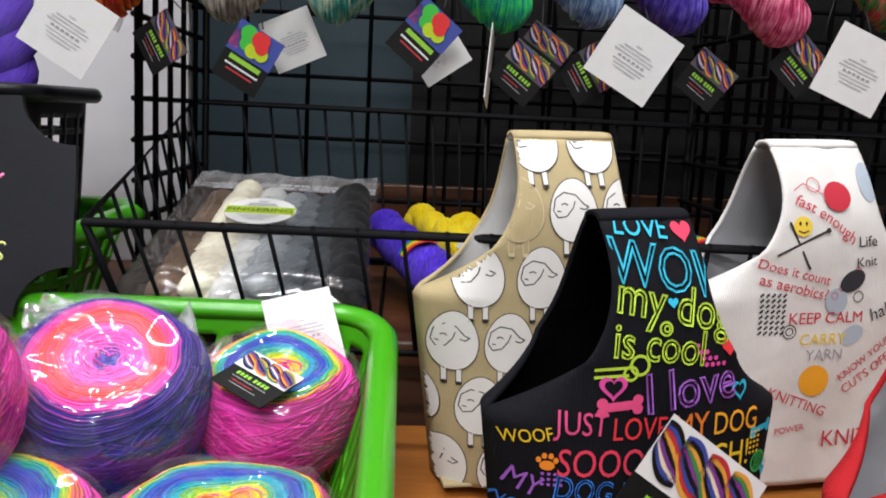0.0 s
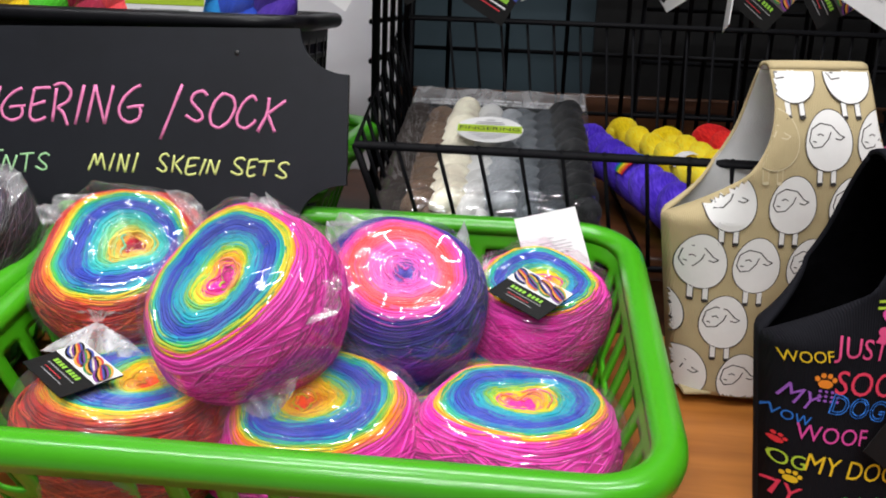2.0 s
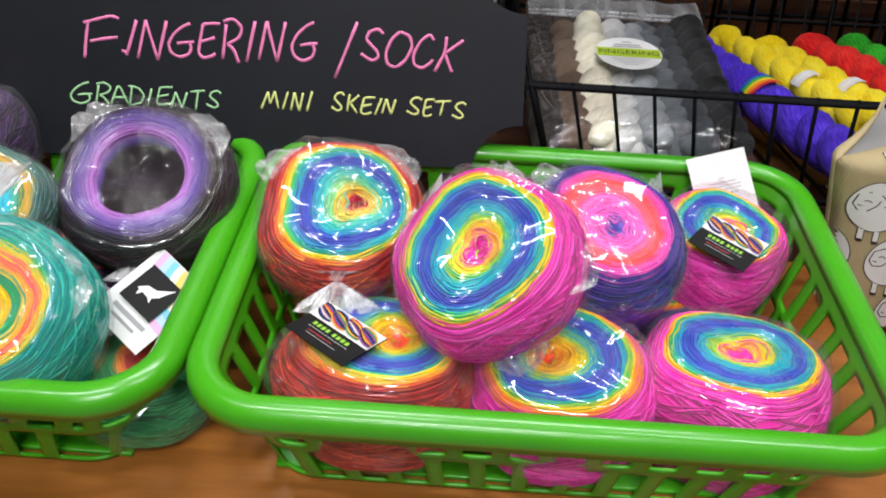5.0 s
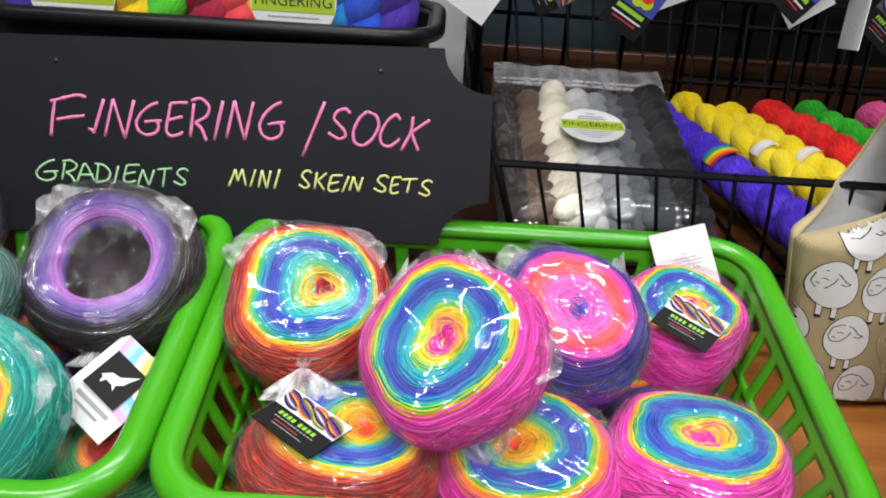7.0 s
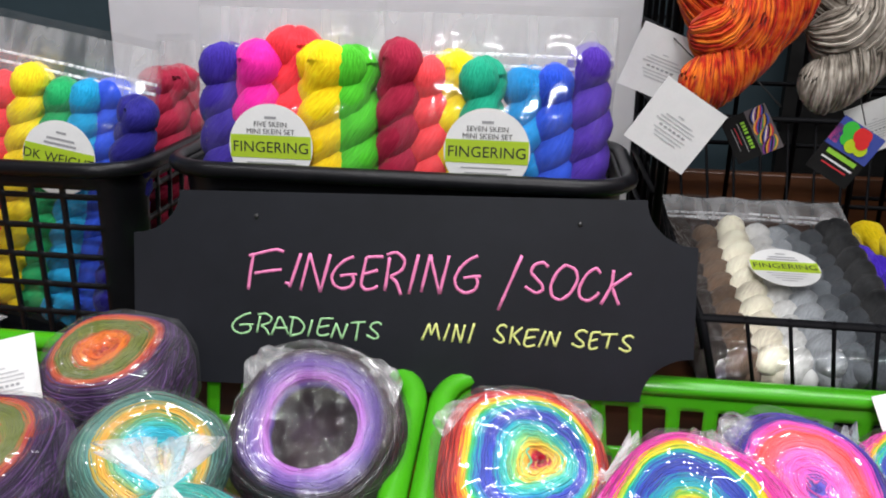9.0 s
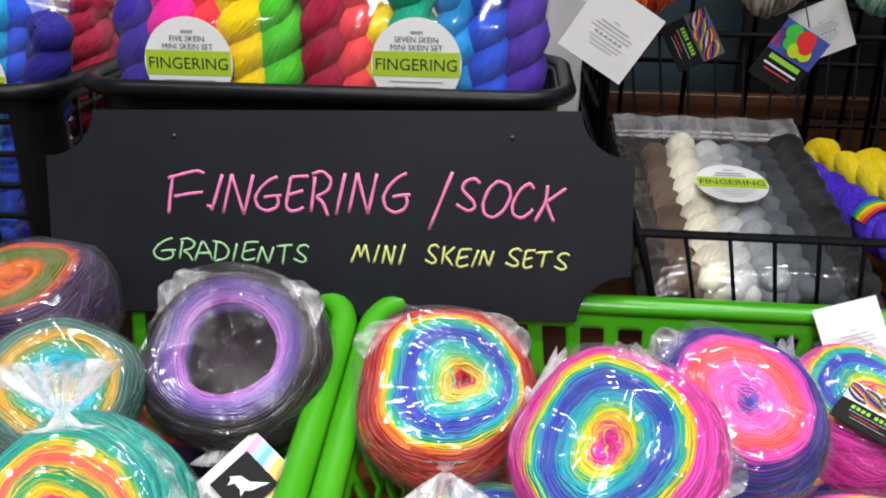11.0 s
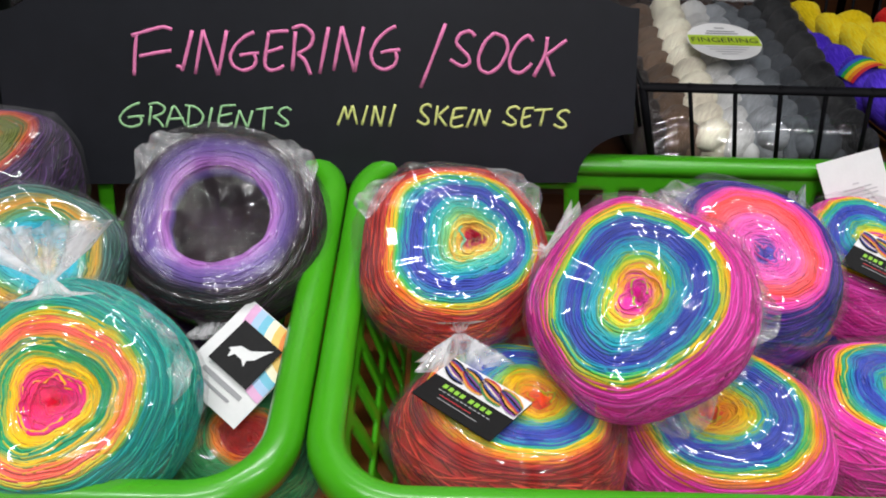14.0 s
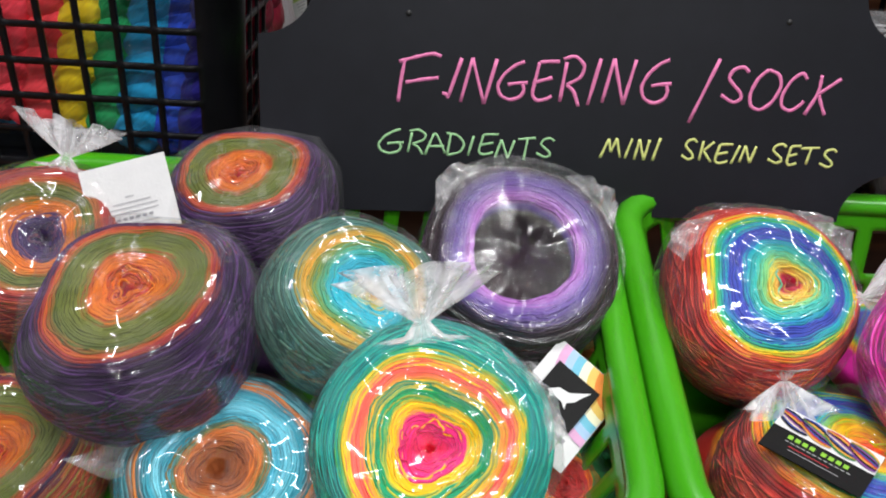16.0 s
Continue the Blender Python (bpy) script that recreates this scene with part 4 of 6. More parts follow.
def zip_bag(parent, w, h, depth, sx=1.0):
    """Soft clear zip bag in x-z with pillowed sides and a flat sealed top."""
    V, F = [], []
    nx, nz = 36, 30
    for side in (-1, 1):
        for j in range(nz + 1):
            for i in range(nx + 1):
                u, v = i / nx, j / nz
                body = max(0, 1 - max(0, (v - 0.70) / 0.22)) if v > 0.70 else 1
                edge = (1 - abs(2 * u - 1) ** 6) ** 0.5
                bot = min(1, v * 14) ** 0.5
                q = noise.noise(Vector((u * 6, v * 5, side * 3.0 + w * 40)))
                y = side * (depth / 2 * edge * bot * body + 0.0012) + q * 0.005 * edge
                x = (u - 0.5) * w * (1 + 0.015 * math.sin(v * 9))
                V.append((x, y, v * h))
        o = len(V) - (nx + 1) * (nz + 1)
        for j in range(nz):
            for i in range(nx):
                a = o + j * (nx + 1) + i
                f = (a, a + 1, a + nx + 2, a + nx + 1)
                F.append(f if side < 0 else f[::-1])
    b = part("zip_bag", mesh_of("zip_bag", V, F, [ZIP_FILM]), None, parent, "clear plastic zip bag")
    b.visible_shadow = False
    zb = [(w * (q / 12 - 0.5) * 0.99, -0.004 - 0.002 * math.sin(q * 1.7) * s, h * (0.815 + 0.16 * s)) for q in range(13) for s in (0, 0.5, 1)]
    band = part("zip_band", mesh_of("zip_band", zb, [(3 * q + s, 3 * q + 3 + s, 3 * q + 4 + s, 3 * q + 1 + s) for q in range(12) for s in (0, 1)], [ZIP_BAND]), None, parent)
    band.visible_shadow = False
    for zz in (0.84, 0.87):
        s = part("zip_seal", mesh_of("zip_seal", *tube([(-w * 0.49, -0.002, h * zz), (0, -0.003, h * zz + 0.001), (w * 0.49, -0.002, h * zz)], 0.0016, 6)[:2], [ZIP_EDGE]), None, parent)
        s.visible_shadow = False


def round_label(parent, m, r, word, lines=()):
    n = 48
    V = [(r * math.cos(2 * math.pi * k / n), 0, r * math.sin(2 * math.pi * k / n)) for k in range(n)]
    V += [(x, 0.0006, z) for x, y, z in V]
    F = [tuple(range(n)), *[(k, k + n, (k + 1) % n + n, (k + 1) % n) for k in range(n)]]
    lab = part("round_label", mesh_of("round_label", V, F, [WHITE_CARD], False), None, parent, "round white paper label with a lime band", m)
    hb = 0.27 * r
    c = math.sqrt(r * r - hb * hb * 0.6) * 0.985
    part("lime_band", mesh_of("lime_band", [(-c, -0.0004, -hb), (c, -0.0004, -hb), (c, -0.0004, hb), (-c, -0.0004, hb)], [(0, 1, 2, 3)], [LIME_PRINT], False), None, lab)
    me = letters(word, r * 0.36, DARK_PRINT)
    me.transform(Matrix.Translation((0, -0.0008, -r * 0.13)))
    part("label_word", me, None, lab)
    for z, tx in zip((0.50, 0.33), lines):
        me = letters(tx, r * 0.17, DARK_PRINT)
        me.transform(Matrix.Translation((0, -0.0008, z * r - r * 0.03)))
        part("label_line", me, None, lab)
    for z, wd in ((0.68, 0.22), *(() if lines else ((0.50, 0.62), (0.37, 0.72))), (-0.38, 0.95), (-0.50, 0.8), (-0.62, 0.6), (-0.74, 0.35)):
        a, t = wd * r * 0.62, 0.014 * r if z < 0 else 0.03 * r
        part("print_line", mesh_of("print_line", [(-a, -0.0005, z * r - t), (a, -0.0005, z * r - t), (a, -0.0005, z * r + t), (-a, -0.0005, z * r + t)], [(0, 1, 2, 3)], [GREY_PRINT], False), None, lab)


def mini_set(m, w, h, hexes, word, label_at, label_r, sk_len, label, depth=0.045, seed=0, lines=(), turns=4.8):
    s = thing("mini_skein_set", label, "yarn set", m, "bagged mini skein sets")
    n = len(hexes)
    rng = random.Random(seed)
    for i, hx in enumerate(hexes):
        x = (i + 0.5) / n * w * 0.96 - w * 0.48
        z0 = 0.008 + rng.uniform(0, 0.008)
        mat = yarn_mat("yarn_" + hx, lin(hx), mottle=25)
        skein_part("mini_skein", s, pose(x, rng.uniform(-0.004, 0.004), z0, rng.uniform(-2, 2), rng.uniform(-2, 2), rng.uniform(0, 180)),
                   sk_len * rng.uniform(0.96, 1.04), w * 0.96 / n * 0.78, turns, mat, i + seed)
    depth = max(depth, w * 0.93 / n * 0.70 * 3.0)
    zip_bag(s, w, h, depth)
    round_label(s, pose(label_at[0], -depth / 2 - 0.006, label_at[1], 0, 0, 0), label_r, word, lines)
    return s


LAB_MS = "zip bag of %s twisted mini skeins with round label"
mini_set(pose(-0.652, 0.748, 0.960, -3), 0.172, 0.335, ("33208c", "ee1f9a", "e8303c", "f2c800", "43b020"), "FINGERING", (-0.010, 0.207), 0.038, 0.288, LAB_MS % "five bright", seed=1, lines=("FIVE SKEIN", "MINI SKEIN SET"))
mini_set(pose(-0.468, 0.752, 0.960, -3), 0.212, 0.335, ("9c1638", "f0444a", "f2cc10", "149a78", "0c80c0", "1c48c0", "48289a"), "FINGERING", (-0.002, 0.210), 0.038, 0.284, LAB_MS % "seven rainbow", seed=2, lines=("SEVEN SKEIN", "MINI SKEIN SET"))
mini_set(pose(-0.936, 0.766, 0.962, -4, 10, 0), 0.200, 0.31, ("e83a4a", "f04048", "f0cc18", "189a58", "1090c0", "2048c0", "201c78"), "DK WEIGHT", (0.025, 0.186), 0.036, 0.245, LAB_MS % "seven rainbow", seed=3)
mini_set(pose(-1.075, 0.790, 0.960, -6), 0.200, 0.31, ("1c2a90", "189a48", "e83a4a", "f0cc18", "1090c0", "2048c0"), "DK WEIGHT", (-0.030, 0.19), 0.036, 0.245, LAB_MS % "six rainbow", seed=4)
mini_set(pose(-0.824, 0.885, 0.960, 0, 3, 82), 0.070, 0.29, ("8c1230", "a01838"), "DK WEIGHT", (0.020, 0.12), 0.026, 0.240, LAB_MS % "two crimson", seed=6)
GREYS = ("2a211c", "5e4a3a", "e6dcc6", "c2c2c0", "8e9296", "5c6166", "33373c", "141517")
mini_set(pose(-0.172, 0.690, 0.985, -76, 0, 0), 0.205, 0.345, GREYS, "FINGERING", (-0.004, 0.146), 0.034, 0.27, LAB_MS % "undyed cream-to-charcoal", depth=0.05, seed=5, turns=5.2)


def loose_skein(a, b, rad, hexes, label, turns=5.0, band=None, seed=0):
    a, b = Vector(a), Vector(b)
    L = (b - a).length
    s = thing("twisted_skein", label, "skein", axis_pose(a, b - a), "loose twisted skeins")
    mat = yarn_mat("yarn_" + hexes[0], lin(hexes[0]), lin(hexes[1]) if len(hexes) > 1 else None, mottle=20)
    skein_part("twisted_yarn", s, pose(0, 0, 0, 0, 0, 40 * seed), L, rad, turns, mat, seed, ply=0.25)
    if band:
        for k, hx in enumerate(band):
            z = L * 0.46 + k * 0.0050
            up = to_local(s, (-0.15, -0.55, 0.8))
            w0, n = math.atan2(up.y, up.x), 12
            V = [(math.cos(w) * rad * 1.08, math.sin(w) * rad * 1.08, zz) for zz in (z, z + 0.0049) for w in (w0 + radians(-50 + 100 * q / n) for q in range(n + 1))]
            F = [(q, q + 1, q + n + 2, q + n + 1) for q in range(n)]
            part("paper_band", mesh_of("paper_band", V, F, [plain("band_" + hx, lin(hx), 0.5, relief=0)]), None, s)
    return s


RB_BAND = ("d02838", "f08a20", "f0d020", "30a848", "2858c0")
WH_BAND = ("e8e4e0", "f0eeea", "e8e4e0")
loose_skein((0.030, 0.690, 0.985), (-0.064, 1.045, 1.010), 0.0245, ("4020b8", "6040d8"), "royal purple twisted skein with a rainbow paper band", band=RB_BAND, seed=1)
loose_skein((0.098, 0.720, 0.990), (-0.026, 1.080, 1.022), 0.0195, ("ffdc00", "fff04a"), "bright yellow twisted skein with a white paper band", band=WH_BAND, seed=2)
loose_skein((0.140, 0.720, 0.990), (0.028, 1.065, 1.016), 0.0195, ("ffdc00", "fff04a"), "bright yellow twisted skein with a white paper band", band=WH_BAND, seed=3)
loose_skein((0.200, 0.730, 0.990), (0.086, 1.075, 1.018), 0.0235, ("e0141c", "ff3a30"), "bright red twisted skein", seed=4)
loose_skein((0.262, 0.735, 0.990), (0.140, 1.080, 1.018), 0.0225, ("22a022", "44cc30"), "bright green twisted skein with a rainbow paper band", band=RB_BAND, seed=5)
loose_skein((0.340, 0.735, 0.990), (0.212, 1.060, 1.022), 0.026, ("d8387c", "f070a8"), "pink twisted skein with a rainbow paper band", band=RB_BAND, seed=6)


# ---- wire basket ----
def wire_basket(x0, x1):
    w = thing("wire_basket", "black wire display basket with a low front holding loose skeins", "basket")
    F0, B0 = (0.662, 1.055), (1.125, 1.150)
    FB, BB = (0.690, 0.953), (1.115, 0.953)
    part("rim", tubes_mesh("rim", [[(x0, *F0), (x1, *F0), (x1 + 0.01, *B0), (x0 - 0.025, *B0)]], 0.0038, BLACK_WIRE, 8, True), None, w)
    part("base_rail", tubes_mesh("base_rail", [[(x0 + 0.03, *FB), (x1 - 0.03, *FB), (x1 - 0.03, *BB), (x0 + 0.01, *BB)]], 0.003, BLACK_WIRE, 8, True), None, w)
    part("corner_post", tubes_mesh("corner_post", [[(x0, *F0), (x0 + 0.03, *FB)]], 0.0034, BLACK_WIRE), None, w)
    n = int((x1 - x0) / 0.0345)
    for i in range(1, n):
        f = i / n
        xa, xb = x0 + (x1 - x0) * f, x0 + 0.03 + (x1 - x0 - 0.06) * f
        part("front_bar", tubes_mesh("front_bar", [[(xa, F0[0] - 0.002, F0[1] + 0.004), (xb, *FB), (xb, *BB), (xa, B0[0] + 0.002, B0[1] + 0.003)]], 0.0019, BLACK_WIRE, 6), None, w)
    for i in range(1, 12):
        f = i / 12
        y, z = F0[0] + (B0[0] - F0[0]) * f, F0[1] + (B0[1] - F0[1]) * f
        yb = FB[0] + (BB[0] - FB[0]) * f
        part("side_bar", tubes_mesh("side_bar", [[(x0 - 0.025 * f, y, z), (x0 + 0.03 - 0.02 * f, yb, 0.953)]], 0.0019, BLACK_WIRE, 6), None, w)
    return w


wire_basket(-0.283, 0.72)


# ---- tags ----
def card(parent, m, w, h, mat, name="card", label="", bars=()):
    bm = box(w, 0.0007, h, 0, (0, 0, 0))
    c = part(name, bm, mat, parent, label, m)
    for bx, bz, bw, bh, bmat in bars:
        part("print_line", mesh_of("print_line", [(bx - bw / 2, -0.0008, bz - bh / 2), (bx + bw / 2, -0.0008, bz - bh / 2), (bx + bw / 2, -0.0008, bz + bh / 2), (bx - bw / 2, -0.0008, bz + bh / 2)], [(0, 1, 2, 3)], [bmat], False), None, c)
    return c


LIME_TXT = plain("lime_text", lin("8cc63a"), 0.5, relief=0)
WHITE_TXT = plain("white_text", (0.75, 0.75, 0.75), 0.5, relief=0)
RED_TXT = plain("red_text", lin("c0303a"), 0.5, relief=0)
STRIPES = [plain("stripe_" + h, lin(h), 0.5, relief=0) for h in ("c0303a", "e0a040", "3a8a4a", "7a3a8a", "e8d8c0", "3a4a9a")]


def photo_tag(parent, m, w=0.062, h=0.052, ground=None):
    """Glossy card: a twisted striped skein on white over a black strip with lime marks."""
    c = card(parent, m, w, h, BLACK_CARD, "photo_tag", "black card tag with a striped yarn picture and lime lettering marks",
             [*[(w * (-0.29 + 0.073 * q + (0.04 if q > 3 else 0)), -h * 0.08, w * 0.05, h * 0.085, LIME_TXT) for q in range(8)], *[(w * (-0.30 + 0.055 * q), -h * 0.185, w * 0.038, h * 0.022, GREY_PRINT) for q in range(12)], (-0.06 * w, -h * 0.27, w * 0.4, h * 0.015, RED_TXT), (0, -h * 0.34, w * 0.5, h * 0.014, GREY_PRINT), (0, h * 0.27, w, h * 0.46, ground or WHITE_CARD)])
    for lobe in range(4):
        for j in range(9):
            P = []
            for q in range(13):
                u = q / 12
                x = w * (-0.36 + 0.24 * lobe + (u - 0.5) * 0.36)
                z = h * (0.27 + 0.20 * (0.5 - u) + (j - 4) / 4 * 0.15 * math.sin(math.pi * (0.12 + 0.76 * u)))
                P.append((max(-0.495 * w, min(0.495 * w, x)), max(0.05 * h, min(0.49 * h, z))))
            V = [(x, -0.0014 - 0.00012 * lobe, z + s * h * 0.021) for x, z in P for s in (-1, 1)]
            part("picture_strand", mesh_of("picture_strand", V, [(2 * q, 2 * q + 2, 2 * q + 3, 2 * q + 1) for q in range(12)], [(STRIPES[(j * 5 + lobe) % len(STRIPES)] if (j + lobe) % 4 else BLACK_CARD)], False), None, c)
    return c


def print_tag(parent, m, w=0.060, h=0.060):
    bars = [(0.01 * w * (q % 3), z * h, w * wd, h * 0.016, PALE_PRINT) for q, (z, wd) in enumerate(((0.14, 0.10), (0.08, 0.44), (0.03, 0.56), (-0.02, 0.60), (-0.14, 0.52), (-0.19, 0.46), (-0.24, 0.36)))]
    bars += [(w * (-0.18 + 0.075 * q), -0.08 * h, w * 0.05, h * 0.030, GREY_PRINT) for q in range(6)]
    return card(parent, m, w, h, WHITE_CARD, "paper_tag", "white square paper tag with grey print", bars)


def tag_thing(name, label, at, normal, spin, maker, **kw):
    t = thing(name, label, "tag", axis_pose(at, normal, 0) @ pose(0, 0, 0, -90, 0, 0) @ pose(0, 0, 0, 0, spin, 0), "paper tags")
    maker(t, Matrix(), **kw)
    return t


tag_thing("yarn_tag", "black card tag lying on a rainbow yarn cake", (-0.413, 0.417, 0.947), (0.0, -0.10, 1.0), 40, photo_tag, w=0.057, h=0.039)
tag_thing("yarn_tag", "black card tag resting on a magenta yarn cake", (-0.131, 0.538, 0.975), (-0.05, -0.34, 0.94), 32, photo_tag, w=0.048, h=0.038)
tag_thing("paper_tag", "white printed paper tag propped on the basket rim", (-0.112, 0.636, 0.982), (0.05, -0.85, 0.5), -15, print_tag, w=0.052, h=0.062)
tag_thing("paper_tag", "white printed paper tag standing between yarn cakes", (-0.838, 0.560, 1.003), (0.05, -0.85, 0.5), -16, print_tag, w=0.058, h=0.066)


def hare_tag(parent, m, w=0.051, h=0.066):
    c = card(parent, m, w, h, WHITE_CARD, "studio_tag", "white card with rainbow arcs and a black square",
             [(0, -h * 0.27, w * 0.62, h * 0.05, GREY_PRINT), (0, -h * 0.36, w * 0.45, h * 0.03, GREY_PRINT)])
    for k, hx in enumerate(("e8503a", "f08a30", "f0c860", "fff4d0", "70c0d8", "a8c8e8", "e0a8d0")):
        r0, r1 = w * (0.16 + 0.105 * k), w * (0.16 + 0.105 * (k + 1))
        an = [math.pi + 0.5 * math.pi * q / 16 for q in range(17)]
        P = [(w * 0.49 + r * math.cos(a), -0.0012, h * 0.49 + r * math.sin(a)) for r in (r0, r1) for a in an]
        P = [(max(p[0], -w * 0.49), p[1], p[2]) for p in P]
        part("rainbow_arc", mesh_of("rainbow_arc", P, [(q, q + 1, q + 18, q + 17) for q in range(16)], [plain("arc_" + hx, lin(hx), 0.5, relief=0)], False), None, c)
    sq = card(c, pose(-w * 0.03, -0.003, h * 0.06), w * 0.62, w * 0.62, BLACK_CARD, "black_square")
    body = [(-0.3, -0.1), (-0.16, 0.06), (0.04, 0.10), (0.18, 0.22), (0.34, 0.36), (0.26, 0.18), (0.2, 0.02), (0.1, -0.08), (0.14, -0.2), (0.02, -0.12), (-0.14, -0.12), (-0.2, -0.24), (-0.24, -0.12)]
    s = w * 0.62
    part("pale_emblem", mesh_of("pale_emblem", [(x * s * 1.1, -0.0008, z * s * 1.1) for x, z in body], [tuple(range(len(body)))], [WHITE_CARD], False), None, sq)
    return c


t = thing("studio_tag", "white card tag with rainbow arcs and a black emblem square", "tag", axis_pose((-0.553, 0.460, 0.937), (0.1, -0.60, 0.78), 0) @ pose(0, 0, 0, -90, 0, 0) @ pose(0, 0, 0, 0, 46, 0), "paper tags")
hare_tag(t, Matrix())


# ---- hanging hanks ----
def rope_lines(path, rad, strands, turns, rng, n=36):
    """Strands that run on the surface of a fat rope along a smooth path, rounded at its far end."""
    P = np.array(path, float)
    for _ in range(3):
        P = np.concatenate([P[:1]] + [np.stack([0.75 * a + 0.25 * b, 0.25 * a + 0.75 * b]) for a, b in zip(P, P[1:])] + [P[-1:]])
    d = np.r_[0, np.cumsum(np.linalg.norm(np.diff(P, axis=0), axis=1))]
    f = np.linspace(0, 1, n)
    C = np.stack([np.interp(f * d[-1], d, P[:, q]) for q in range(3)], -1)
    t = np.gradient(C, axis=0)
    t /= np.linalg.norm(t, axis=1, keepdims=True)
    a = np.cross(t, (0.1, 0.97, 0.2))
    a /= np.linalg.norm(a, axis=1, keepdims=True)
    b = np.cross(t, a)
    env = np.sqrt(np.clip(1 - np.clip((f - 0.80) / 0.20, 0, 1) ** 2, 0.03, 1))
    out = []
    for k in range(strands):
        w = 2 * math.pi * (k + rng.uniform(-0.3, 0.3)) / strands + turns * 2 * math.pi * f + 0.10 * np.sin(9 * f + k)
        r = rad * env * rng.uniform(0.93, 1.05)
        out.append(C + (np.cos(w) * r)[:, None] * a + (np.sin(w) * r)[:, None] * b)
    return np.array(out), C, rad * env


def flower_tag(parent, m, w=0.040, h=0.050):
    """Card with a bright flower of petals on violet over a black strip with lime marks."""
    c = card(parent, m, w, h, BLACK_CARD, "flower_tag", "black card tag with a bright flower picture",
             [(0, h * 0.24, w, h * 0.52, STRIPES[5]), (0, -h * 0.10, w * 0.7, h * 0.08, LIME_TXT), (0, -h * 0.22, w * 0.75, h * 0.03, WHITE_TXT), (0, -h * 0.30, w * 0.6, h * 0.025, RED_TXT), (-w * 0.4, h * 0.2, w * 0.2, h * 0.3, PETALS[3])])
    for k, (px, pz, r, q) in enumerate(((-0.22, 0.36, 0.17, 0), (-0.16, 0.20, 0.15, 0), (0.0, 0.14, 0.15, 1), (0.20, 0.16, 0.14, 1), (0.06, 0.36, 0.19, 2), (0.14, 0.26, 0.14, 2))):
        V = [(px * w + r * w * math.cos(2 * math.pi * i / 14), -0.0012 - 0.0002 * k, min(0.49 * h, pz * h + r * w * math.sin(2 * math.pi * i / 14))) for i in range(14)]
        part("petal", mesh_of("petal", V, [tuple(range(14))], [PETALS[q]], False), None, c)
    return c


PETALS = [plain("petal_" + h, lin(h), 0.5, relief=0) for h in ("3ab83a", "b8d020", "d82a2a", "e05aa8")]


def hank(x, y, z, hexes, label, seed, flip=1, tags=()):
    """A twisted hank hanging by its loop: two fat ropes crossing, and the small tucked end at the foot."""
    hk = thing("hanging_hank", label, "yarn hank", pose(x, y, z), "hanging hanks")
    mat = yarn_mat("yarn_" + hexes[0] + hexes[1], lin(hexes[0]), lin(hexes[1]), lin(hexes[2]), mottle=70, strands=2)
    rng = random.Random(seed + 60)
    s = flip
    for path, rad, turns in (([(-0.022 * s, 0.0, 0.28), (-0.036 * s, -0.008, 0.17), (-0.030 * s, -0.018, 0.105), (0.006 * s, -0.024, 0.068), (0.040 * s, -0.008, 0.078)], 0.031, 1.0),
                             ([(0.024 * s, 0.008, 0.28), (0.036 * s, 0.002, 0.16), (0.020 * s, 0.014, 0.095), (-0.018 * s, 0.012, 0.070), (-0.036 * s, 0.000, 0.080)], 0.030, 1.0),
                             ([(-0.016 * s, -0.018, 0.078), (0.000, -0.030, 0.058), (0.022 * s, -0.030, 0.036), (0.040 * s, -0.016, 0.024)], 0.022, 1.1)):
        lines, C, R = rope_lines(path, rad, 58 if rad > 0.02 else 40, turns * s, rng)
        V, Q = strand_arrays(lines, 0.0014)
        n = lines.shape[1]
        uv = np.repeat(np.stack([np.arange(len(lines)) * 0.37, np.zeros(len(lines))], -1), n * 3, axis=0)
        uv[:, 1] = np.tile(np.repeat(np.linspace(0, 2.5, n), 3), len(lines))
        b = part("yarn_rope", quad_mesh("yarn_rope", V, Q, mat, uv), None, hk)
        tagged(b, kind="stuff")
        part("rope_core", mesh_of("rope_core", *tube(C, list(R * 0.96), 14)[:2], [mat]), None, b)
    part("hanging_loop", mesh_of("hanging_loop", *tube([(0, 0, 0.26), (0, 0, 0.32)], 0.004, 6)[:2], [mat]), None, hk)
    for maker, tx, ty, tz, spin, yaw in tags:
        tx, ty, tz = tx - x, ty - y, tz - z
        a = radians(spin)
        part("tag_thread", mesh_of("tag_thread", *tube([(tx + 0.030 * math.sin(a) * 0.8, ty - 0.001, tz + 0.024), (0.5 * tx, -0.026, 0.045)], 0.0006, 5)[:2], [DARK_PRINT]), None, hk)
        maker(hk, pose(tx, ty, tz, 3, spin, yaw))
    return hk


def small_tag(parent, m):
    return print_tag(parent, m, 0.044, 0.044)


# picture ground darkened from white, standing in for shade among the hanks
def dark_tag(parent, m):
    return photo_tag(parent, m, 0.040, 0.040, SHADED_PRINT)


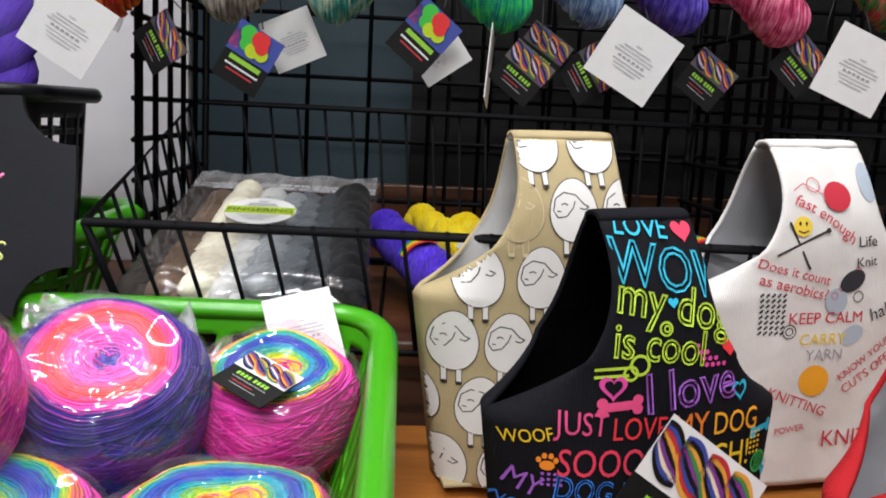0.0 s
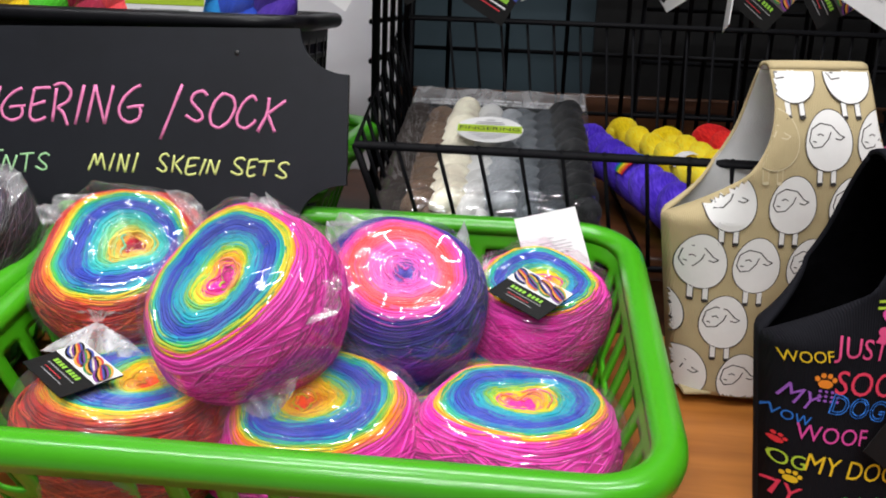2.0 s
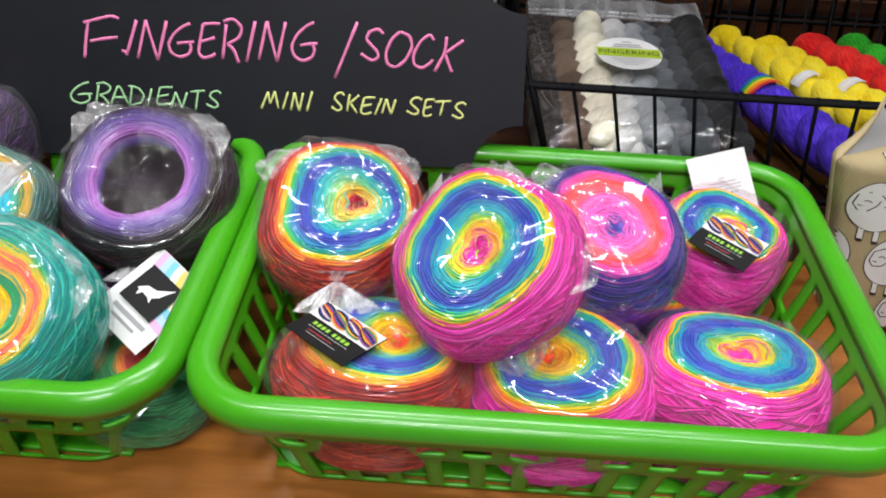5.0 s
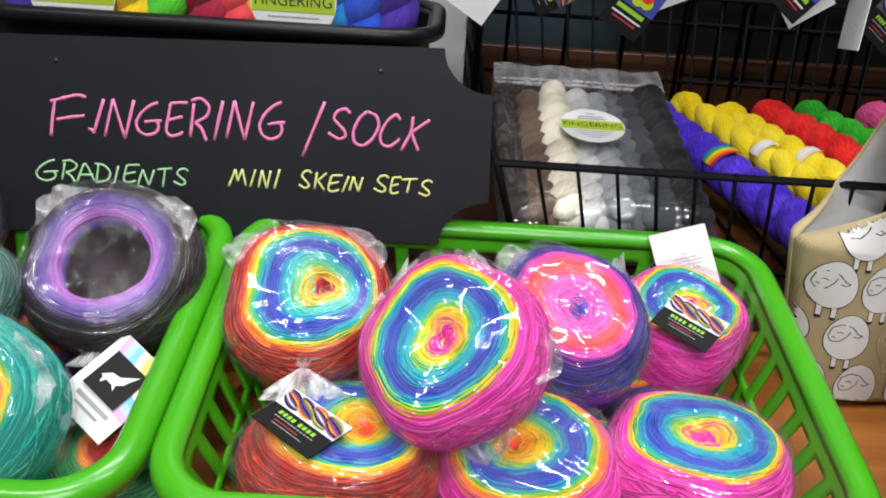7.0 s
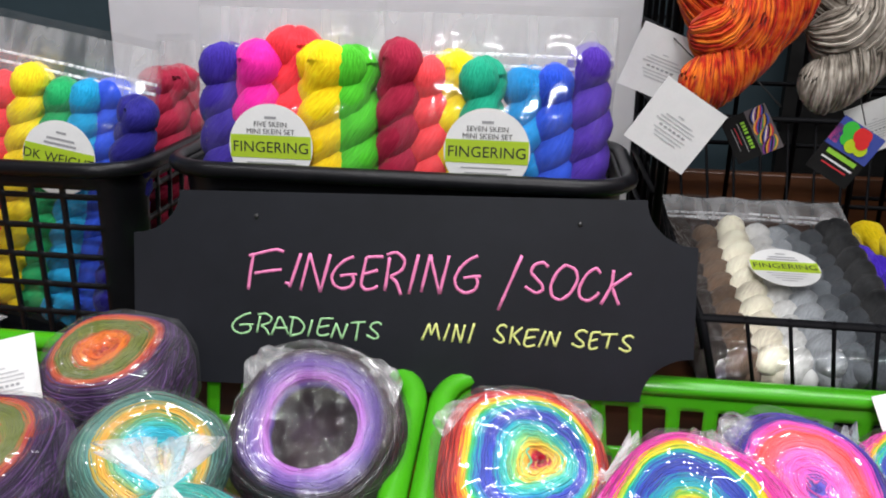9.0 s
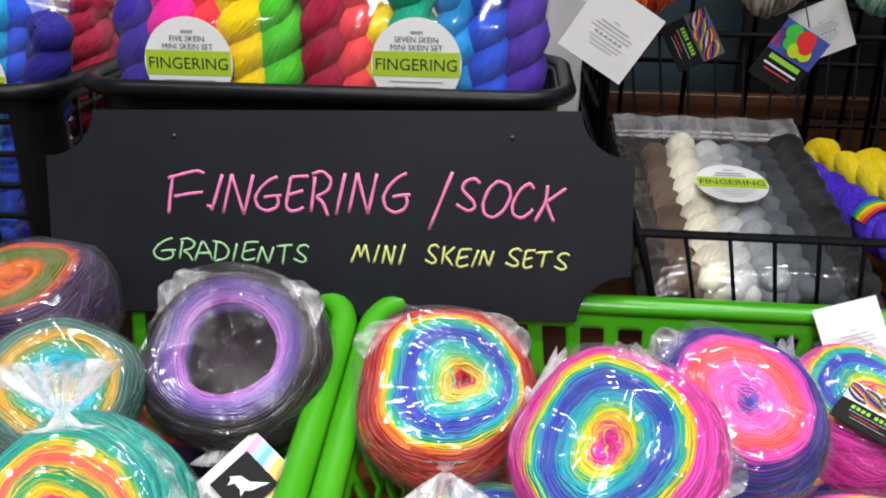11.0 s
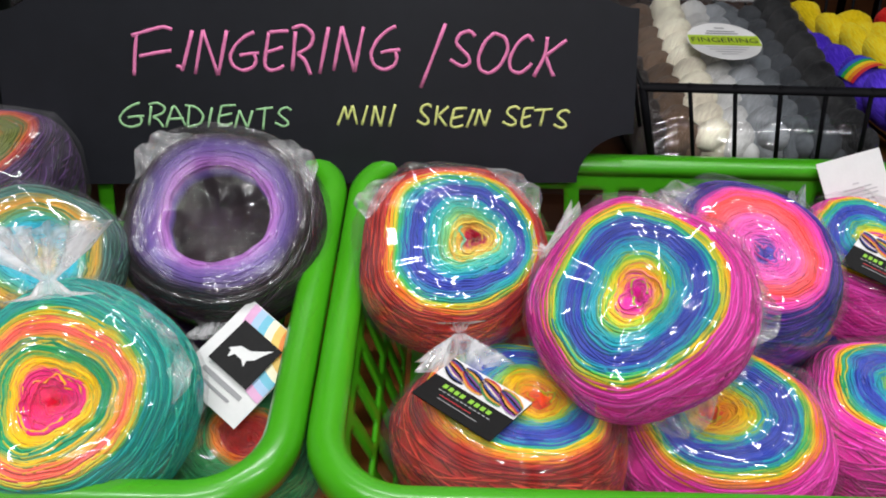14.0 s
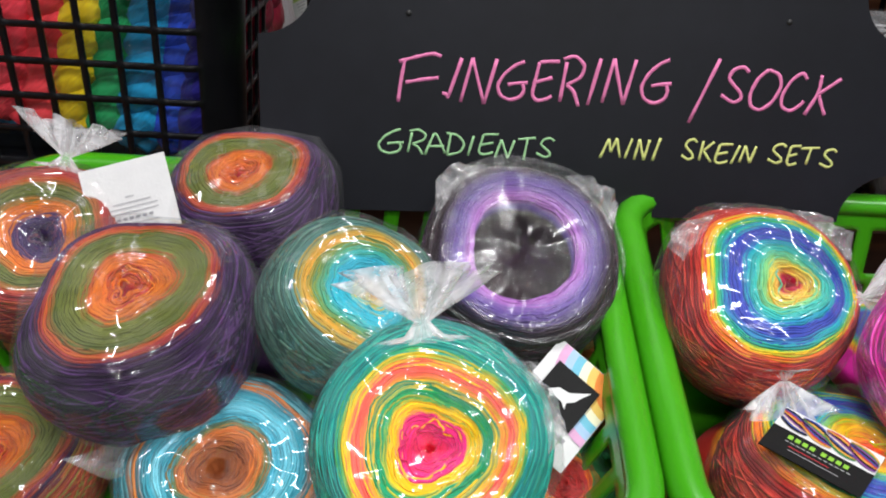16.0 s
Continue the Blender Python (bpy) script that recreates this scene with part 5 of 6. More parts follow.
LAB_HK = "%s hand-dyed yarn hank hanging with paper tags"
HANKS = [(-0.262, 1.203, ("c42a14", "e87a20", "701010"), "orange and red", -1, ((print_tag, -0.313, 0.716, 1.203, 32, 0), (print_tag, -0.318, 0.800, 1.245, 20, 0), (dark_tag, -0.246, 0.735, 1.196, 60, -20))),
         (-0.165, 1.205, ("756d62", "b8b0a4", "2c2824"), "taupe grey", -1, ((flower_tag, -0.172, 0.722, 1.186, 30, 0), (small_tag, -0.140, 0.752, 1.205, -24, 0))),
         (-0.078, 1.208, ("2c8a80", "b0c4ac", "12484a"), "teal and cream", -1, ()),
         (0.010, 1.208, ("109070", "38c858", "2440b0"), "green and blue", 1, ((flower_tag, -0.030, 0.722, 1.211, 40, 0), (small_tag, -0.018, 0.748, 1.202, 55, 0))),
         (0.086, 1.216, ("5878a8", "a0b8d4", "283c60"), "pale blue", 1, ((dark_tag, 0.052, 0.722, 1.186, 38, 0), (dark_tag, 0.070, 0.742, 1.204, 34, 0), (print_tag, 0.026, 0.730, 1.190, 8, 82))),
         (0.158, 1.214, ("4430a0", "7464c8", "221868"), "violet", 1, ((print_tag, 0.143, 0.716, 1.204, 30, 0), (dark_tag, 0.112, 0.746, 1.190, 58, 0))),
         (0.246, 1.210, ("c03868", "f090b0", "601830"), "pink and rose", 1, ((dark_tag, 0.215, 0.745, 1.190, 36, 0),)),
         (0.346, 1.226, ("30a050", "e83a60", "2a2a2a"), "multicoloured", 1, ((print_tag, 0.333, 0.716, 1.203, 22, 0), (dark_tag, 0.292, 0.735, 1.205, 45, 0)))]
for i, (x, z, hx, nm, flip, tags) in enumerate(HANKS):
    hank(x, 0.765, z, hx, LAB_HK % nm, i, flip, tags)
rail = thing("hanging_rail", "black wire hanging rail for yarn hanks", "rail")
part("rail_bar", tubes_mesh("rail_bar", [[(-0.34, 0.765, 1.53), (0.75, 0.765, 1.53)]], 0.005, BLACK_WIRE), None, rail)
for rx in (-0.30, 0.2, 0.7):
    part("rail_arm", tubes_mesh("rail_arm", [[(rx, 0.765, 1.53), (rx, 1.16, 1.53)]], 0.004, BLACK_WIRE), None, rail)


# ---- cloth bags ----
class BagShape:
    """Soft wrist bag: straight body, scooped shoulders, broad strap over the top."""

    def __init__(self, w, h, d, hs, hw):
        self.w, self.h, self.d, self.hs, self.hw = w, h, d, hs, hw

    def half(self, z):
        f = z / self.h
        if f <= self.hs:
            return self.w / 2 * (0.84 + 0.16 * (f / self.hs))
        q = (f - self.hs) / (1 - self.hs)
        return self.hw / 2 + (self.w / 2 - self.hw / 2) * (1 - q) ** 3.3

    def front(self, s, z):
        f = z / self.h
        q = max(0, (f - self.hs) / (1 - self.hs))
        dd = self.d / 2 * (1 - 0.75 * q ** 3) * (1 - 0.15 * (1 - f))
        a = min(1, q * 3) * 0.9
        return -dd * (a + (1 - a) * max(0, 1 - abs(s) ** 3.2) ** 0.5)

    def place(self, x, z, lift=0.0006):
        z = max(0.0, min(self.h, z))
        x = max(-self.half(z), min(self.half(z), x))
        s = max(-1, min(1, x / max(0.001, self.half(z))))
        return (x, self.front(s, z) - lift, z)


def cloth_bag(m, sh, cloth, lining, label):
    b = thing("cloth_bag", label, "bag", m, "printed cloth bags")
    ns, nz = 40, 60
    for sgn, nm in ((1, "front_panel"), (-1, "back_panel")):
        V, F = [], []
        for j in range(nz + 1):
            z = sh.h * j / nz
            for i in range(ns + 1):
                s = 2 * i / ns - 1
                y = sgn * sh.front(s, z) + 0.002 * noise.noise(Vector((s * 2, z * 16, sgn * 4)))
                if abs(s) == 1 and z / sh.h <= sh.hs:
                    y = 0
                V.append((s * sh.half(z), y, z))
        for j in range(nz):
            for i in range(ns):
                a = j * (ns + 1) + i
                f = (a, a + 1, a + ns + 2, a + ns + 1)
                F.append(f if sgn > 0 else f[::-1])
        p = part(nm, mesh_of(nm, V, F, [cloth, lining]), None, b)
        so = p.modifiers.new("thick", "SOLIDIFY")
        so.thickness, so.offset, so.material_offset, so.material_offset_rim = 0.003, -1, 1, 0
    V, F = [], []
    for i in range(17):
        s = 2 * i / 16 - 1
        x = s * sh.half(sh.h)
        for k in range(7):
            a = math.pi * k / 6
            y0 = sh.front(s, sh.h)
            V.append((x, y0 * math.cos(a), sh.h + abs(y0) * 0.5 * math.sin(a)))
    for i in range(16):
        for k in range(6):
            a = i * 7 + k
            F.append((a, a + 7, a + 8, a + 1))
    p = part("strap_fold", mesh_of("strap_fold", V, F, [cloth, lining]), None, b)
    so = p.modifiers.new("thick", "SOLIDIFY")
    so.thickness, so.offset, so.material_offset = 0.003, -1, 1
    hw = sh.half(0)
    part("base", box(hw * 1.9, sh.d * 0.7, 0.003, 0.001, (0, 0, 0.0015)), cloth, b)
    return b


def inside(sh, x, z):
    return 0.0 <= z <= sh.h and abs(x) <= sh.half(z) - 0.0006


def on_cloth(bag, sh, name, pieces, mats, label=""):
    """Flat printed shapes laid over the front of a bag and cut at its edge; pieces: outlines with a material index and lift."""
    V, F, mi = [], [], []
    rings = (0.0, 0.15, 0.3, 0.45, 0.58, 0.70, 0.80, 0.88, 0.95, 1.0)
    for pts, idx, lift in pieces:
        n = len(pts)
        cx, cz = sum(p[0] for p in pts) / n, sum(p[1] for p in pts) / n
        o = len(V)
        if n > 12:
            flat = [(cx + (x - cx) * f, cz + (z - cz) * f) for f in rings for x, z in pts]
            fs = [(r * n + k, r * n + (k + 1) % n, (r + 1) * n + (k + 1) % n, (r + 1) * n + k) for r in range(len(rings) - 1) for k in range(n)]
        else:
            flat, fs = list(pts), [tuple(range(n))]
        V += [sh.place(x, z, 0.0008 + lift) for x, z in flat]
        for f in fs:
            if all(inside(sh, *flat[q]) for q in f):
                F.append(tuple(o + q for q in f))
                mi.append(idx)
    if F:
        return part(name, mesh_of(name, V, F, mats, False, None, mi), None, bag, label)


def word_on(bag, sh, text, x, z, width, mat, tilt=0.0, tall=1.0, arch=0.0, hollow=False):
    """A printed word of the given width, following the cloth and cut at its edge."""
    me = letters(text, 0.02, mat, 0.0, "CENTER", hollow)
    xs = [v.co.x for v in me.vertices]
    zs = [v.co.z for v in me.vertices]
    k = width / (max(xs) - min(xs))
    mx, mz = (max(xs) + min(xs)) / 2, (max(zs) + min(zs)) / 2
    c, s = math.cos(radians(tilt)), math.sin(radians(tilt))
    keep = []
    for v in me.vertices:
        px, pz = (v.co.x - mx) * k, (v.co.z - mz) * k * tall
        pz -= arch * (px / width) ** 2
        qx, qz = x + px * c - pz * s, z + px * s + pz * c
        keep.append(inside(sh, qx, qz))
        v.co = sh.place(qx, qz, 0.0014)
    bm = bmesh.new()
    bm.from_mesh(me)
    bm.faces.ensure_lookup_table()
    cut = [f for f in bm.faces if not any(keep[v.index] for v in f.verts)]
    bmesh.ops.delete(bm, geom=cut, context="FACES")
    bm.to_mesh(me)
    bm.free()
    part("printed_word", me, None, bag)


def ell(cx, cz, rx, rz, tilt=0.0, n=20, egg=0.0):
    out = []
    for k in range(n):
        a = 2 * math.pi * k / n
        x, z = rx * math.cos(a) * (1 + egg * math.sin(a)), rz * math.sin(a)
        c, s = math.cos(tilt), math.sin(tilt)
        out.append((cx + x * c - z * s, cz + x * s + z * c))
    return out


def bar(x0, z0, x1, z1, t):
    d = Vector((x1 - x0, z1 - z0)).normalized() * t / 2
    return [(x0 + d.y, z0 - d.x), (x1 + d.y, z1 - d.x), (x1 - d.y, z1 + d.x), (x0 - d.y, z0 + d.x)]


def cloth_mat(name, col, rough=0.85):
    m, nt, b = base_mat(name)
    tc = nt.nodes.new("ShaderNodeTexCoord").outputs["Object"]
    weave = node(nt, "ShaderNodeTexWave", Scale=260.0, Distortion=1.5)
    nt.links.new(tc, weave.inputs["Vector"])
    fold = noise_tex(nt, tc, 16, 4)
    nt.links.new(ramp(nt, fold, [(0.25, tuple(x * 0.84 for x in col)), (0.75, tuple(min(1, x * 1.1) for x in col))]), b.inputs["Base Color"])
    b.inputs["Roughness"].default_value = rough
    b.inputs["Specular IOR Level"].default_value = 0.12
    h = math2(nt, "ADD", math2(nt, "MULTIPLY", weave.outputs["Fac"], 0.06), fold)
    bump(nt, h, 0.6, 0.006, b)
    return m


KHAKI = cloth_mat("khaki_cotton", lin("bbaa82"))
PALE = cloth_mat("pale_grey_lining", lin("f0f0ee"))
BLACK_CLOTH = cloth_mat("black_cotton", (0.008, 0.008, 0.011))
FLEECE = plain("black_fleece", (0.003, 0.003, 0.0035), 1.0, grain=160, vary=0.3, relief=0.002, spec=0.0)
WHITE_CLOTH = cloth_mat("white_cotton", lin("e4e2de"))
GREY_LINING = cloth_mat("grey_lining", lin("b4b4b8"))
INK = plain("dark_ink", (0.03, 0.025, 0.02), 0.8, relief=0)
SHEEP_WHITE = plain("sheep_white", (0.76, 0.75, 0.72), 0.85, vary=0.04, relief=0)
SHEEP_FADE = plain("sheep_outline_cream", lin("cfc29e"), 0.85, vary=0.04, relief=0)

BAG = BagShape(0.212, 0.252, 0.095, 0.56, 0.074)
sheep_bag = cloth_bag(TAB @ pose(0.076, 0.285, 0.002, -10.5, 0, 7), BAG, KHAKI, PALE, "khaki cotton bag printed with white sheep, grey lining")


def sheep(bag, sh, x, z, s, faded=False):
    mats = [INK, SHEEP_FADE if faded else SHEEP_WHITE, KHAKI]
    inner = 2 if faded else 1
    P = []
    for lx in (-0.22, 0.16):
        P.append((bar(x + lx * s, z - 0.62 * s, x + (lx + 0.03) * s, z - 1.22 * s, 0.17 * s), 1 if faded else 0, 0))
        P.append((bar(x + lx * s, z - 0.62 * s, x + (lx + 0.028) * s, z - 1.16 * s, 0.13 * s), inner, 0.0001))
        P.append((bar(x + (lx + 0.02) * s, z - 1.14 * s, x + (lx + 0.03) * s, z - 1.24 * s, 0.12 * s), 1 if faded else 0, 0.0002))
    P.append((ell(x, z, 0.665 * s, 0.845 * s, 0, 40, -0.10), 1 if faded else 0, 0.0001))
    P.append((ell(x, z, 0.64 * s, 0.82 * s, 0, 40, -0.10), inner, 0.0002))
    dk = 1 if faded else 0
    for line in (((-0.56, -0.02), (-0.50, 0.30), (-0.26, 0.46), (0.06, 0.40), (0.28, 0.16)), ((-0.56, -0.02), (-0.44, -0.20), (-0.20, -0.16), (-0.02, 0.06), (0.04, 0.24)), ((0.28, 0.16), (0.42, 0.10), (0.30, 0.02), (0.16, 0.06)), ((-0.34, 0.14), (-0.24, 0.18), (-0.16, 0.13)), ((-0.46, -0.02), (-0.36, -0.04))):
        for a, b in zip(line, line[1:]):
            P.append((bar(x + a[0] * s, z + a[1] * s, x + b[0] * s, z + b[1] * s, 0.032 * s), dk, 0.0003))
    on_cloth(bag, sh, "printed_sheep", P, mats)


for row in range(6):
    for i in range(-4, 5):
        x = i * 0.041 + (0.0205 if row % 2 else 0) + 0.003 * math.sin(row * 2.3 + i)
        z = 0.016 + row * 0.047
        if abs(x) < BAG.half(min(z, BAG.h)) + 0.012:
            sheep(sheep_bag, BAG, x, z, 0.0262, (i * 2 + row * 3) % 9 == 1)

dog_bag = cloth_bag(TAB @ pose(0.096, 0.118, 0.002, -10.5, 0, 12), BagShape(0.176, 0.245, 0.09, 0.58, 0.054), BLACK_CLOTH, FLEECE, "black cotton bag with neon dog lettering and fleece lining")
DS = BagShape(0.176, 0.245, 0.09, 0.58, 0.054)
NEONS = {h: plain("print_" + h, lin(h), 0.8, vary=0.06, relief=0) for h in ("2ab8d8", "b8d83a", "e04aa0", "e8303a", "f08a20", "7a5ac0", "9a5ac0", "f0c820", "30b050", "e04a80", "e83a5a", "e87a20", "f0a820", "2a78d8")}
for text, x, z, w, col, tl in (("LOVE", -0.006, 0.243, 0.030, "2ab8d8", -6), ("WOW", 0.008, 0.221, 0.074, "2ab8d8", -10), ("my dog", 0.006, 0.201, 0.066, "b8d83a", -12), ("is cool", -0.004, 0.184, 0.052, "b8d83a", -8),
                               ("I love", 0.015, 0.161, 0.054, "9a5ac0", 6), ("JUST", -0.046, 0.142, 0.027, "e04a80", -4), ("LOVE", -0.014, 0.140, 0.030, "e8303a", -2), ("MY", 0.016, 0.139, 0.020, "e87a20", 2), ("DOG", 0.044, 0.139, 0.029, "f0a820", 0),
                               ("SOOO", -0.034, 0.122, 0.046, "e83a5a", -2), ("MUCH!", 0.030, 0.120, 0.048, "f0c820", 0), ("WOOF", -0.072, 0.136, 0.024, "f0c820", 12), ("WOW", -0.076, 0.096, 0.020, "2a78d8", -5), ("DOG", -0.076, 0.066, 0.022, "b8d83a", 4), ("MY", -0.074, 0.044, 0.018, "e83a5a", -8), ("LOVE", -0.070, 0.018, 0.024, "f08a20", 6), ("DOG", 0.068, 0.068, 0.024, "9a5ac0", -6), ("LOVE", 0.056, 0.018, 0.030, "f0c820", 0), ("IS", 0.064, 0.042, 0.010, "2ab8d8", 0),
                               ("MY", -0.072, 0.110, 0.016, "9a5ac0", -20), ("DOG IS", -0.036, 0.106, 0.044, "2a78d8", -8), ("COOL", 0.030, 0.104, 0.040, "b8d83a", 4), ("WOOF", -0.054, 0.088, 0.036, "e04aa0", 0), ("I LOVE", 0.004, 0.086, 0.042, "f08a20", 4), ("WOW", 0.058, 0.088, 0.030, "2ab8d8", -8), ("MY DOG", -0.040, 0.066, 0.050, "f0c820", -6), ("WOOF", 0.034, 0.062, 0.044, "e83a5a", 8), ("GOOD DOG", -0.014, 0.042, 0.066, "30b050", 0), ("IS COOL", 0.0, 0.020, 0.060, "2ab8d8", 3)):
    word_on(dog_bag, DS, text, x, z, w, NEONS[col], tl, 1.25 if z > 0.16 else 1.35, 0.0, text in ("WOW", "LOVE", "my dog", "is cool", "I love", "DOG IS", "GOOD DOG") and w > 0.03)


def paw(bag, sh, x, z, s, mat):
    P = [(ell(x, z - 0.2 * s, 0.55 * s, 0.42 * s, 0, 14), 0, 0.0003)]
    P += [(ell(x + dx * s, z + dz * s, 0.2 * s, 0.26 * s, 0, 10), 0, 0.0003) for dx, dz in ((-0.62, 0.25), (-0.22, 0.6), (0.25, 0.6), (0.62, 0.25))]
    on_cloth(bag, sh, "printed_paw", P, [mat])


def bone(bag, sh, x, z, s, mat):
    P = [(bar(x - s, z, x + s, z + 0.15 * s, 0.5 * s), 0, 0.0003)]
    P += [(ell(x + dx * s, z + dz * s, 0.32 * s, 0.32 * s, 0, 10), 0, 0.0003) for dx, dz in ((-1, 0.25), (-1, -0.25), (1, 0.4), (1, -0.1))]
    on_cloth(bag, sh, "printed_bone", P, [mat])


def heart(bag, sh, x, z, s, mat):
    pts = [(x + s * 0.062 * 16 * math.sin(a) ** 3, z + s * 0.062 * (13 * math.cos(a) - 5 * math.cos(2 * a) - 2 * math.cos(3 * a) - math.cos(4 * a))) for a in np.linspace(0, 2 * math.pi, 26, endpoint=False)]
    on_cloth(bag, sh, "printed_heart", [(pts, 0, 0.0003)], [mat])


def ring(cx, cz, r, wd, n=16):
    P = [(cx + r * math.cos(2 * math.pi * k / n), cz + r * math.sin(2 * math.pi * k / n)) for k in range(n)]
    return [bar(*P[k], *P[(k + 1) % n], wd) for k in range(n)]


for x, z, s, c in ((-0.062, 0.122, 0.0066, "f08a20"), (-0.012, 0.113, 0.005, "e04aa0"), (0.072, 0.104, 0.006, "2ab8d8"), (-0.07, 0.055, 0.006, "f0c820"), (0.062, 0.040, 0.006, "30b050"), (-0.078, 0.078, 0.005, "e8303a")):
    paw(dog_bag, DS, x, z, s, NEONS[c])
for x, z, s, c in ((-0.026, 0.152, 0.0095, "e04a80"), (0.064, 0.130, 0.007, "2ab8d8"), (-0.005, 0.074, 0.008, "7a5ac0"), (-0.058, 0.034, 0.008, "e04aa0")):
    bone(dog_bag, DS, x, z, s, NEONS[c])
for x, z, s, c in ((-0.030, 0.163, 0.0075, "e04aa0"), (0.037, 0.181, 0.0055, "e8303a"), (0.046, 0.156, 0.0060, "2ab8d8"), (0.004, 0.205, 0.003, "2ab8d8"), (0.06, 0.066, 0.006, "e04aa0"), (0.018, 0.240, 0.006, "e83a5a")):
    heart(dog_bag, DS, x, z, s, NEONS[c])
BK = BLACK_CLOTH
for x, z, s in ((-0.030, 0.163, 0.0048), (0.046, 0.156, 0.0038)):  # hollow hearts
    pts = [(x + s * 0.062 * 16 * math.sin(a) ** 3, z + s * 0.062 * (13 * math.cos(a) - 5 * math.cos(2 * a) - 2 * math.cos(3 * a) - math.cos(4 * a))) for a in np.linspace(0, 2 * math.pi, 26, endpoint=False)]
    on_cloth(dog_bag, DS, "printed_heart", [(pts, 0, 0.0006)], [BK])
on_cloth(dog_bag, DS, "printed_dots", [(ell(0.018 + 0.0036 * (i - j / 2) + 0.0045, 0.172 + 0.0034 * j, 0.0013, 0.0013, 0, 13), 0, 0.0003) for j in range(4) for i in range(4 - j)], [NEONS["e04aa0"]])
on_cloth(dog_bag, DS, "printed_dots", [(ell(0.056 + 0.003 * i, 0.118 + 0.003 * j, 0.0009, 0.0009, 0, 13), 0, 0.0003) for j in range(5) for i in range(3)], [NEONS["f0c820"]])
on_cloth(dog_bag, DS, "printed_dots", [(ell(-0.064 + 0.003 * i, 0.110 + 0.003 * j, 0.0009, 0.0009, 0, 13), 0, 0.0003) for j in range(3) for i in range(4)], [NEONS["9a5ac0"]])
on_cloth(dog_bag, DS, "printed_bone", [(p, 0, 0.0003) for p in ring(-0.016, 0.174, 0.0050, 0.0016) + ring(-0.021, 0.170, 0.0036, 0.0014) + [bar(-0.040, 0.172, -0.022, 0.173, 0.0016), bar(-0.040, 0.168, -0.022, 0.169, 0.0016)]], [NEONS["b8d83a"]])
on_cloth(dog_bag, DS, "printed_swirl", [(p, 0, 0.0003) for p in ring(-0.001, 0.192, 0.0034, 0.0011) + ring(-0.0005, 0.192, 0.0016, 0.0009)], [NEONS["b8d83a"]])
on_cloth(dog_bag, DS, "printed_leaf", [(p, 0, 0.0003) for p in ring(0.064, 0.111, 0.006, 0.0012) + [bar(0.060 + 0.002 * k, 0.106, 0.062 + 0.002 * k, 0.116, 0.0009) for k in range(4)]], [NEONS["30b050"]])
dt = thing("yarn_tag", "black card tag with a striped picture hanging on the dog bag", "tag", TAB @ pose(0.096, 0.118, 0.002, -10.5, 0, 12) @ pose(0.006, -0.052, 0.096, -4, 38, 0), "paper tags")
photo_tag(dt, Matrix(), 0.074, 0.078)

knit_bag = cloth_bag(TAB @ pose(0.270, 0.30, 0.002, -10.5, 0, 10), BAG, WHITE_CLOTH, GREY_LINING, "white cotton bag with red knitting slogans, grey lining")
KP = {h: plain("print_" + h, lin(h), 0.8, vary=0.06, relief=0) for h in ("c0283a", "e8c840", "2a2a30", "9a9aa0", "e8a020", "a8b4c0")}
for text, x, z, w, col, tl, ar in (("fast enough", -0.006, 0.203, 0.054, "c0283a", -33, 0.012), ("Life", 0.027, 0.186, 0.015, "2a2a30", 3, 0), ("Knit", 0.027, 0.171, 0.017, "2a2a30", 6, 0), ("Does it count", -0.030, 0.164, 0.056, "c0283a", -13, 0), ("as aerobics?", -0.030, 0.153, 0.054, "c0283a", -13, 0),
                                   ("KEEP CALM", -0.003, 0.130, 0.060, "c0283a", 0, 0), ("CARRY", -0.004, 0.114, 0.038, "e8c840", 0, 0), ("YARN", -0.002, 0.102, 0.030, "9a9aa0", 0, 0), ("KNOW YOUR", 0.034, 0.098, 0.052, "c0283a", 35, 0), ("CUTS OFF", 0.036, 0.086, 0.046, "c0283a", 33, 0),
                                   ("KNITTING", -0.020, 0.066, 0.050, "c0283a", -20, 0), ("POWER", -0.024, 0.045, 0.024, "c0283a", 8, 0), ("KNIT", 0.024, 0.036, 0.040, "c0283a", 0, 0), ("half", 0.044, 0.134, 0.020, "2a2a30", 20, 0)):
    word_on(knit_bag, BAG, text, x, z, w, KP[col], tl, 1.0, ar)
on_cloth(knit_bag, BAG, "printed_ball", [(ell(0.004, 0.218, 0.011, 0.0105), 0, 0.0003)], [KP["c0283a"]])
on_cloth(knit_bag, BAG, "printed_yarn_tail", [(p, 0, 0.0003) for p in ring(-0.014, 0.226, 0.005, 0.0006) + [bar(-0.030, 0.222, -0.022, 0.227, 0.0006), bar(-0.022, 0.227, -0.006, 0.219, 0.0006)]], [KP["c0283a"]])
on_cloth(knit_bag, BAG, "printed_ball", [(ell(-0.008, 0.082, 0.0125, 0.012), 0, 0.0003)], [KP["e8a020"]])
on_cloth(knit_bag, BAG, "printed_smiley", [(ell(-0.026, 0.197, 0.0072, 0.0072), 0, 0.0003), (ell(-0.0285, 0.199, 0.0009, 0.0016, 0, 13), 1, 0.0006), (ell(-0.0235, 0.199, 0.0009, 0.0016, 0, 13), 1, 0.0006), (bar(-0.030, 0.194, -0.026, 0.1925, 0.0010), 1, 0.0006), (bar(-0.026, 0.1925, -0.022, 0.194, 0.0010), 1, 0.0006)], [KP["e8c840"], INK])
